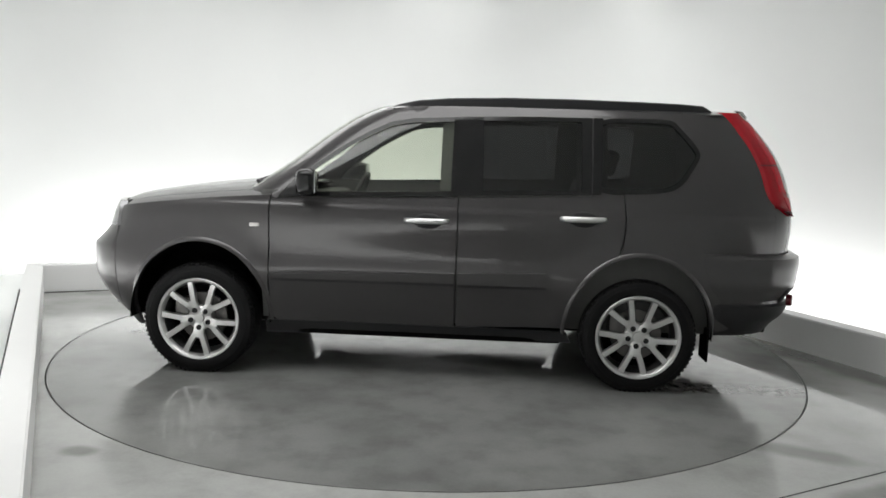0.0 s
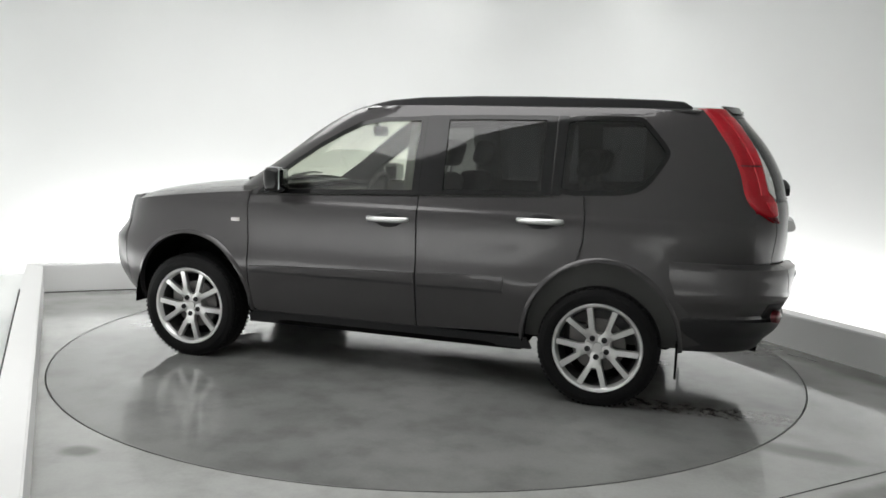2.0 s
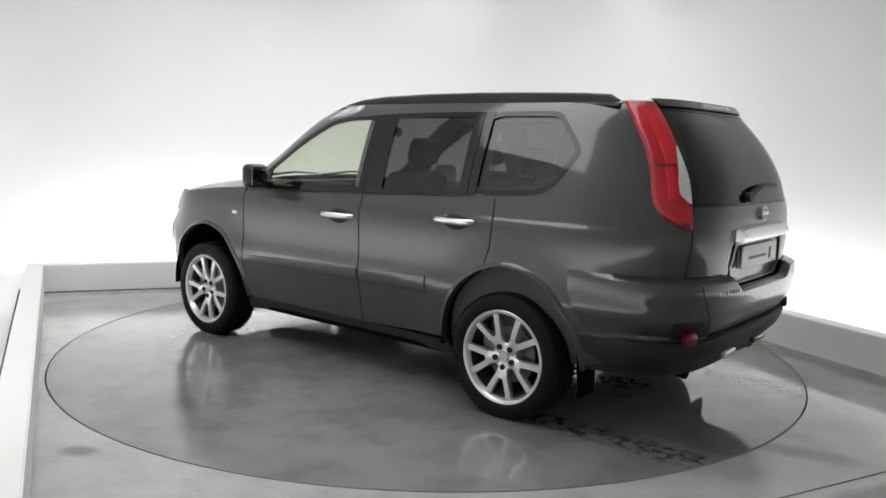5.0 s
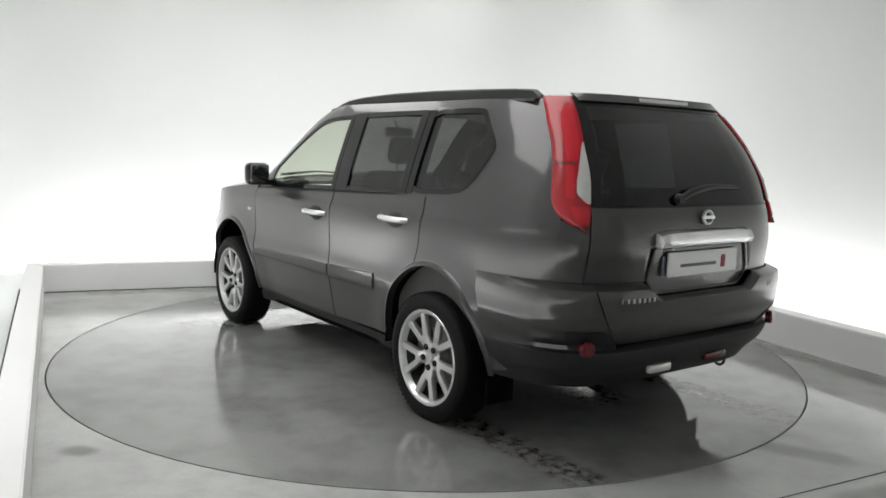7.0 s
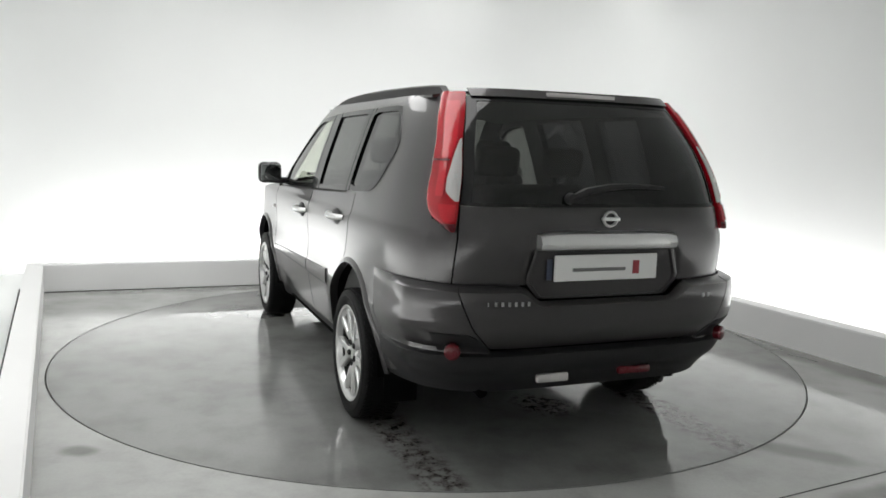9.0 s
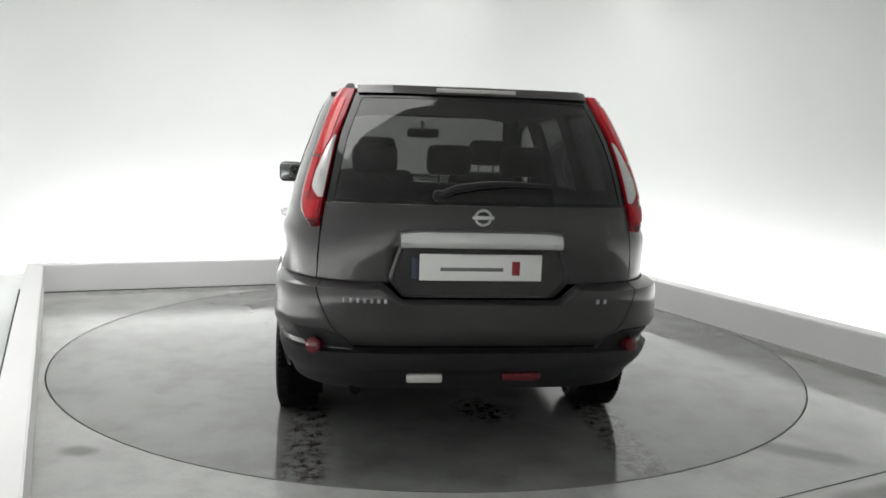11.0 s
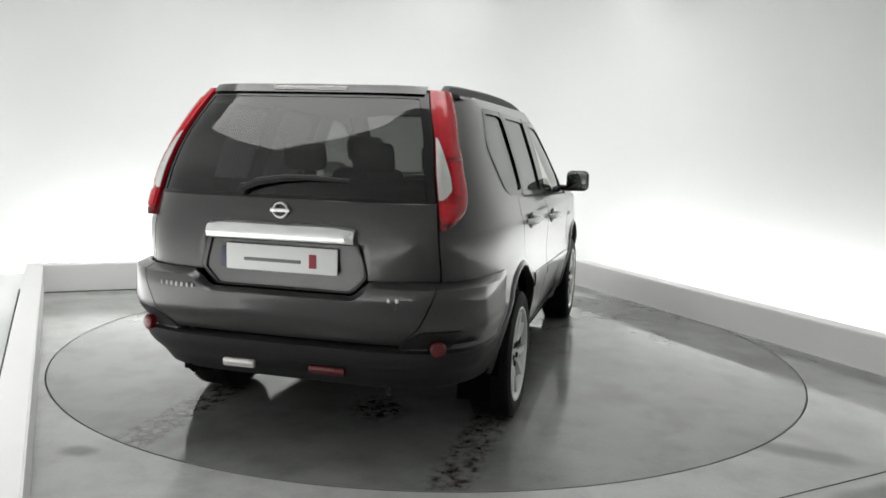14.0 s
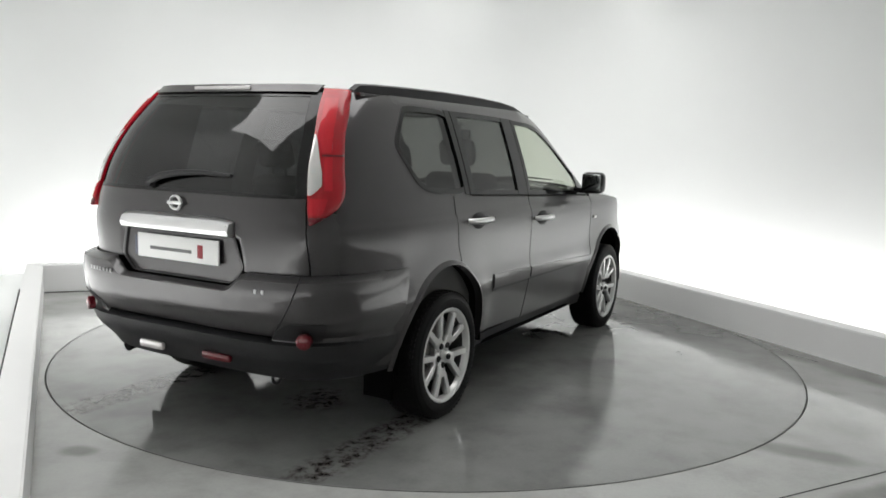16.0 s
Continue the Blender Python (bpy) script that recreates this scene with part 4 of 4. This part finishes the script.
    for dr, x0 in ((fd, -0.052), (rd, -0.962)):
        zc_ = 0.974 if x0 > -0.5 else 1.014
        def handle(x0=x0, zc_=zc_):
            y = side_y(x0, zc_)
            return tube([(x0 + 0.125, y - 0.002, zc_), (x0 + 0.110, y + 0.022, zc_), (x0 + 0.05, y + 0.036, zc_), (x0 - 0.05, y + 0.036, zc_), (x0 - 0.110, y + 0.024, zc_ + 0.001), (x0 - 0.125, y - 0.002, zc_ + 0.001)], [0.014, 0.017, 0.0175, 0.0175, 0.017, 0.014], 10)
        def cup(x0=x0, zc_=zc_):
            y = side_y(x0, zc_)
            bm = bmesh.new()
            bmesh.ops.create_uvsphere(bm, u_segments=20, v_segments=10, radius=1.0, matrix=Matrix.Translation((x0 - 0.005, y, zc_ - 0.002)) @ Matrix.Diagonal((0.088, 0.012, 0.046, 1)))
            return bm
        hd = both("door_handle", handle, M_CHROME, P, "chrome door handle")
        cp = both("handle_cup", cup, M_TRIM, P)
        for i in (0, 1):
            hd[i].parent, cp[i].parent = dr[i], dr[i]
    def mirror_shell():
        bm = box(0.640, 0.980, 1.182, 0.105, 0.168, 0.152, 0.040, segs=4)
        for v in bm.verts:
            if v.co.x > 0.64:
                v.co.x += 0.02 * (1 - abs(v.co.y - 0.98) / 0.09)
            v.co.x -= 0.10 * (v.co.y - 0.95)
        return bm
    ms = both("door_mirror", mirror_shell, M_GLOSS, P, "black door mirror")
    def mirror_face():
        bm = box(0.590, 0.980, 1.184, 0.010, 0.138, 0.120, 0.004)
        for v in bm.verts:
            v.co.x -= 0.10 * (v.co.y - 0.95)
        return bm
    mf = both("mirror_glass", mirror_face, M_MIRROR, ms[0])
    mf[1].parent = ms[1]
    mm = both("mirror_foot", lambda: box(0.665, 0.895, 1.125, 0.09, 0.12, 0.045, 0.015), M_GLOSS, ms[0])
    mm[1].parent = ms[1]
    both("mirror_sail", lambda: side_sheet([(0.66, 1.105), (0.83, 1.095), (0.755, 1.175), (0.66, 1.25)], off=0.006, cabin=True, depth=0.01), M_GLOSS, P)
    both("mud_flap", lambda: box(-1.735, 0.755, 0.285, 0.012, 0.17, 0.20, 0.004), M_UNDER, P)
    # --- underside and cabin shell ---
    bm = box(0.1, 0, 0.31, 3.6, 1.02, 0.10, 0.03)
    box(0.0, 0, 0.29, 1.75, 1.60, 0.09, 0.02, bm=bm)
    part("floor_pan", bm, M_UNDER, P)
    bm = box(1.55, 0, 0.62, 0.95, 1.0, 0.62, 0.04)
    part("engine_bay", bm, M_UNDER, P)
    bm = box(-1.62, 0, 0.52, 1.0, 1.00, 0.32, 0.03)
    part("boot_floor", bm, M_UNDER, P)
    for xx in (AXLE, -AXLE):
        part("axle", tube([(xx, -0.70, 0.33), (xx, 0.70, 0.33)], 0.04, 10), M_UNDER, P)
    def door_card():
        rows_ = []
        for z in (0.34, 0.6, 0.9, 1.06, 1.125):
            rows_.append([(x, side_y(min(x, 0.9), z) - (0.07 if z < 1.05 else 0.022), z + (0.04 if z > 1.1 and x < -0.3 else 0)) for x in steps(-1.80, 0.95, 22)])
        return grid(rows_)
    both("door_card", door_card, M_CABIN, P)
    rows = []
    for x in steps(-1.88, 0.10, 12):
        rows.append([(x, y, roof_c(x) - 0.05 - 0.045 * abs(y / 0.6) ** 3) for y in steps(-0.60, 0.60, 12)])
    part("headliner", grid(rows), M_LINER, P)
    def seat(x, y, wd, name, nheads, back_h=0.56, cloth=M_CLOTH):
        bm = box(x, y, 0.66, 0.50, wd, 0.17, 0.05, segs=3)
        s = part(name, bm, cloth, P)
        m = Matrix.Translation((x - 0.22, y, 0.70)) @ Matrix.Rotation(radians(-16), 4, "Y")
        part("seat_back", box(0, 0, back_h / 2, 0.13, wd, back_h, 0.05, m=m, segs=3), cloth, s)
        for k in range(nheads):
            hy = (k - (nheads - 1) / 2) * wd / max(nheads, 1)
            part("head_rest", box(-0.0, hy, back_h + 0.14, 0.095, 0.25, 0.17, 0.042, m=m, segs=3), cloth, s)
            for pp in (-0.05, 0.05):
                bm = tube([(0, hy + pp, back_h - 0.02), (0, hy + pp, back_h + 0.08)], 0.006, 6)
                bmesh.ops.transform(bm, matrix=m, verts=bm.verts)
                part("head_rest_rod", bm, M_STEEL, s)
    seat(0.12, 0.37, 0.50, "front_seat", 1)
    seat(0.12, -0.37, 0.50, "front_seat", 1)
    seat(-0.75, 0.0, 1.24, "rear_seat", 3, 0.52)
    bm = box(0.86, 0, 0.93, 0.42, 1.42, 0.28, 0.06, segs=3)
    part("dashboard", bm, M_CABIN, P)
    bm = bmesh.new()
    tube([(0.56 - 0.07 * math.sin(a_), -0.37 + 0.185 * math.cos(a_), 1.02 + 0.17 * math.sin(a_)) for a_ in steps(0, 2 * math.pi, 28)], 0.016, 8, bm=bm, cap=False)
    tube([(0.56, -0.54, 1.02), (0.58, -0.37, 1.0), (0.56, -0.20, 1.02)], 0.02, 8, bm=bm)
    tube([(0.57, -0.37, 1.01), (0.80, -0.37, 0.93)], 0.04, 8, bm=bm)
    part("steering_wheel", bm, M_TRIM, P)
    bm = box(0.36, 0, 1.50, 0.03, 0.24, 0.07, 0.02)
    tube([(0.37, 0, 1.52), (0.42, 0, 1.585)], 0.012, 6, bm=bm)
    part("interior_mirror", bm, M_TRIM, P)
    both("centre_pillar_trim", lambda: grid([[(x, side_y(x, z, True) - 0.03, z) for x in (-0.33, -0.22, -0.12)] for z in steps(1.08, 1.60, 8)]), M_CABIN, P)
    both("rear_pillar_trim", lambda: grid([[(x, side_y(x, z, True) - 0.03, z) for x in (-1.10, -1.0, -0.92)] for z in steps(1.08, 1.60, 8)]), M_CABIN, P)
    both("tail_pillar_trim", lambda: grid([[(x, side_y(x, z) - 0.03, z) for x in steps(-1.86 if z < 1.5 else -1.78, -1.50, 5)] for z in steps(1.08, 1.60, 8)]), M_CABIN, P)
    # wheels
    for sx, sy in ((1, 1), (-1, 1), (1, -1), (-1, -1)):
        w = build_wheel("wheel", P)
        w.matrix_basis = Matrix.Translation((sx * AXLE, sy * TRACK, HUB_Z)) @ (Matrix.Identity(4) if sy > 0 else Matrix.Rotation(math.pi, 4, "Z"))
    return car


car = build_car()


# ---- what turns ----
def motions():
    off = Vector((0.0286, 0.0519, 0))
    wobble = curve([(0, -0.10), (2, -0.10), (4, -0.16), (5.2, 0.08), (6.5, 0.32), (7.5, 0.38), (9, 0.22), (11.5, 0.13), (13, -0.10), (16, -0.14)])
    cars, tables = [], []
    for k in range(33):
        t = k * 0.5
        a = 176.280 - 7.2609 * t + wobble(t)
        turn = Matrix.Rotation(radians(a), 4, "Z")
        tables.append((t, turn))
        cars.append((t, turn @ Matrix.Translation(off)))
    walk(turntable, tables)
    walk(car, cars)


motions()
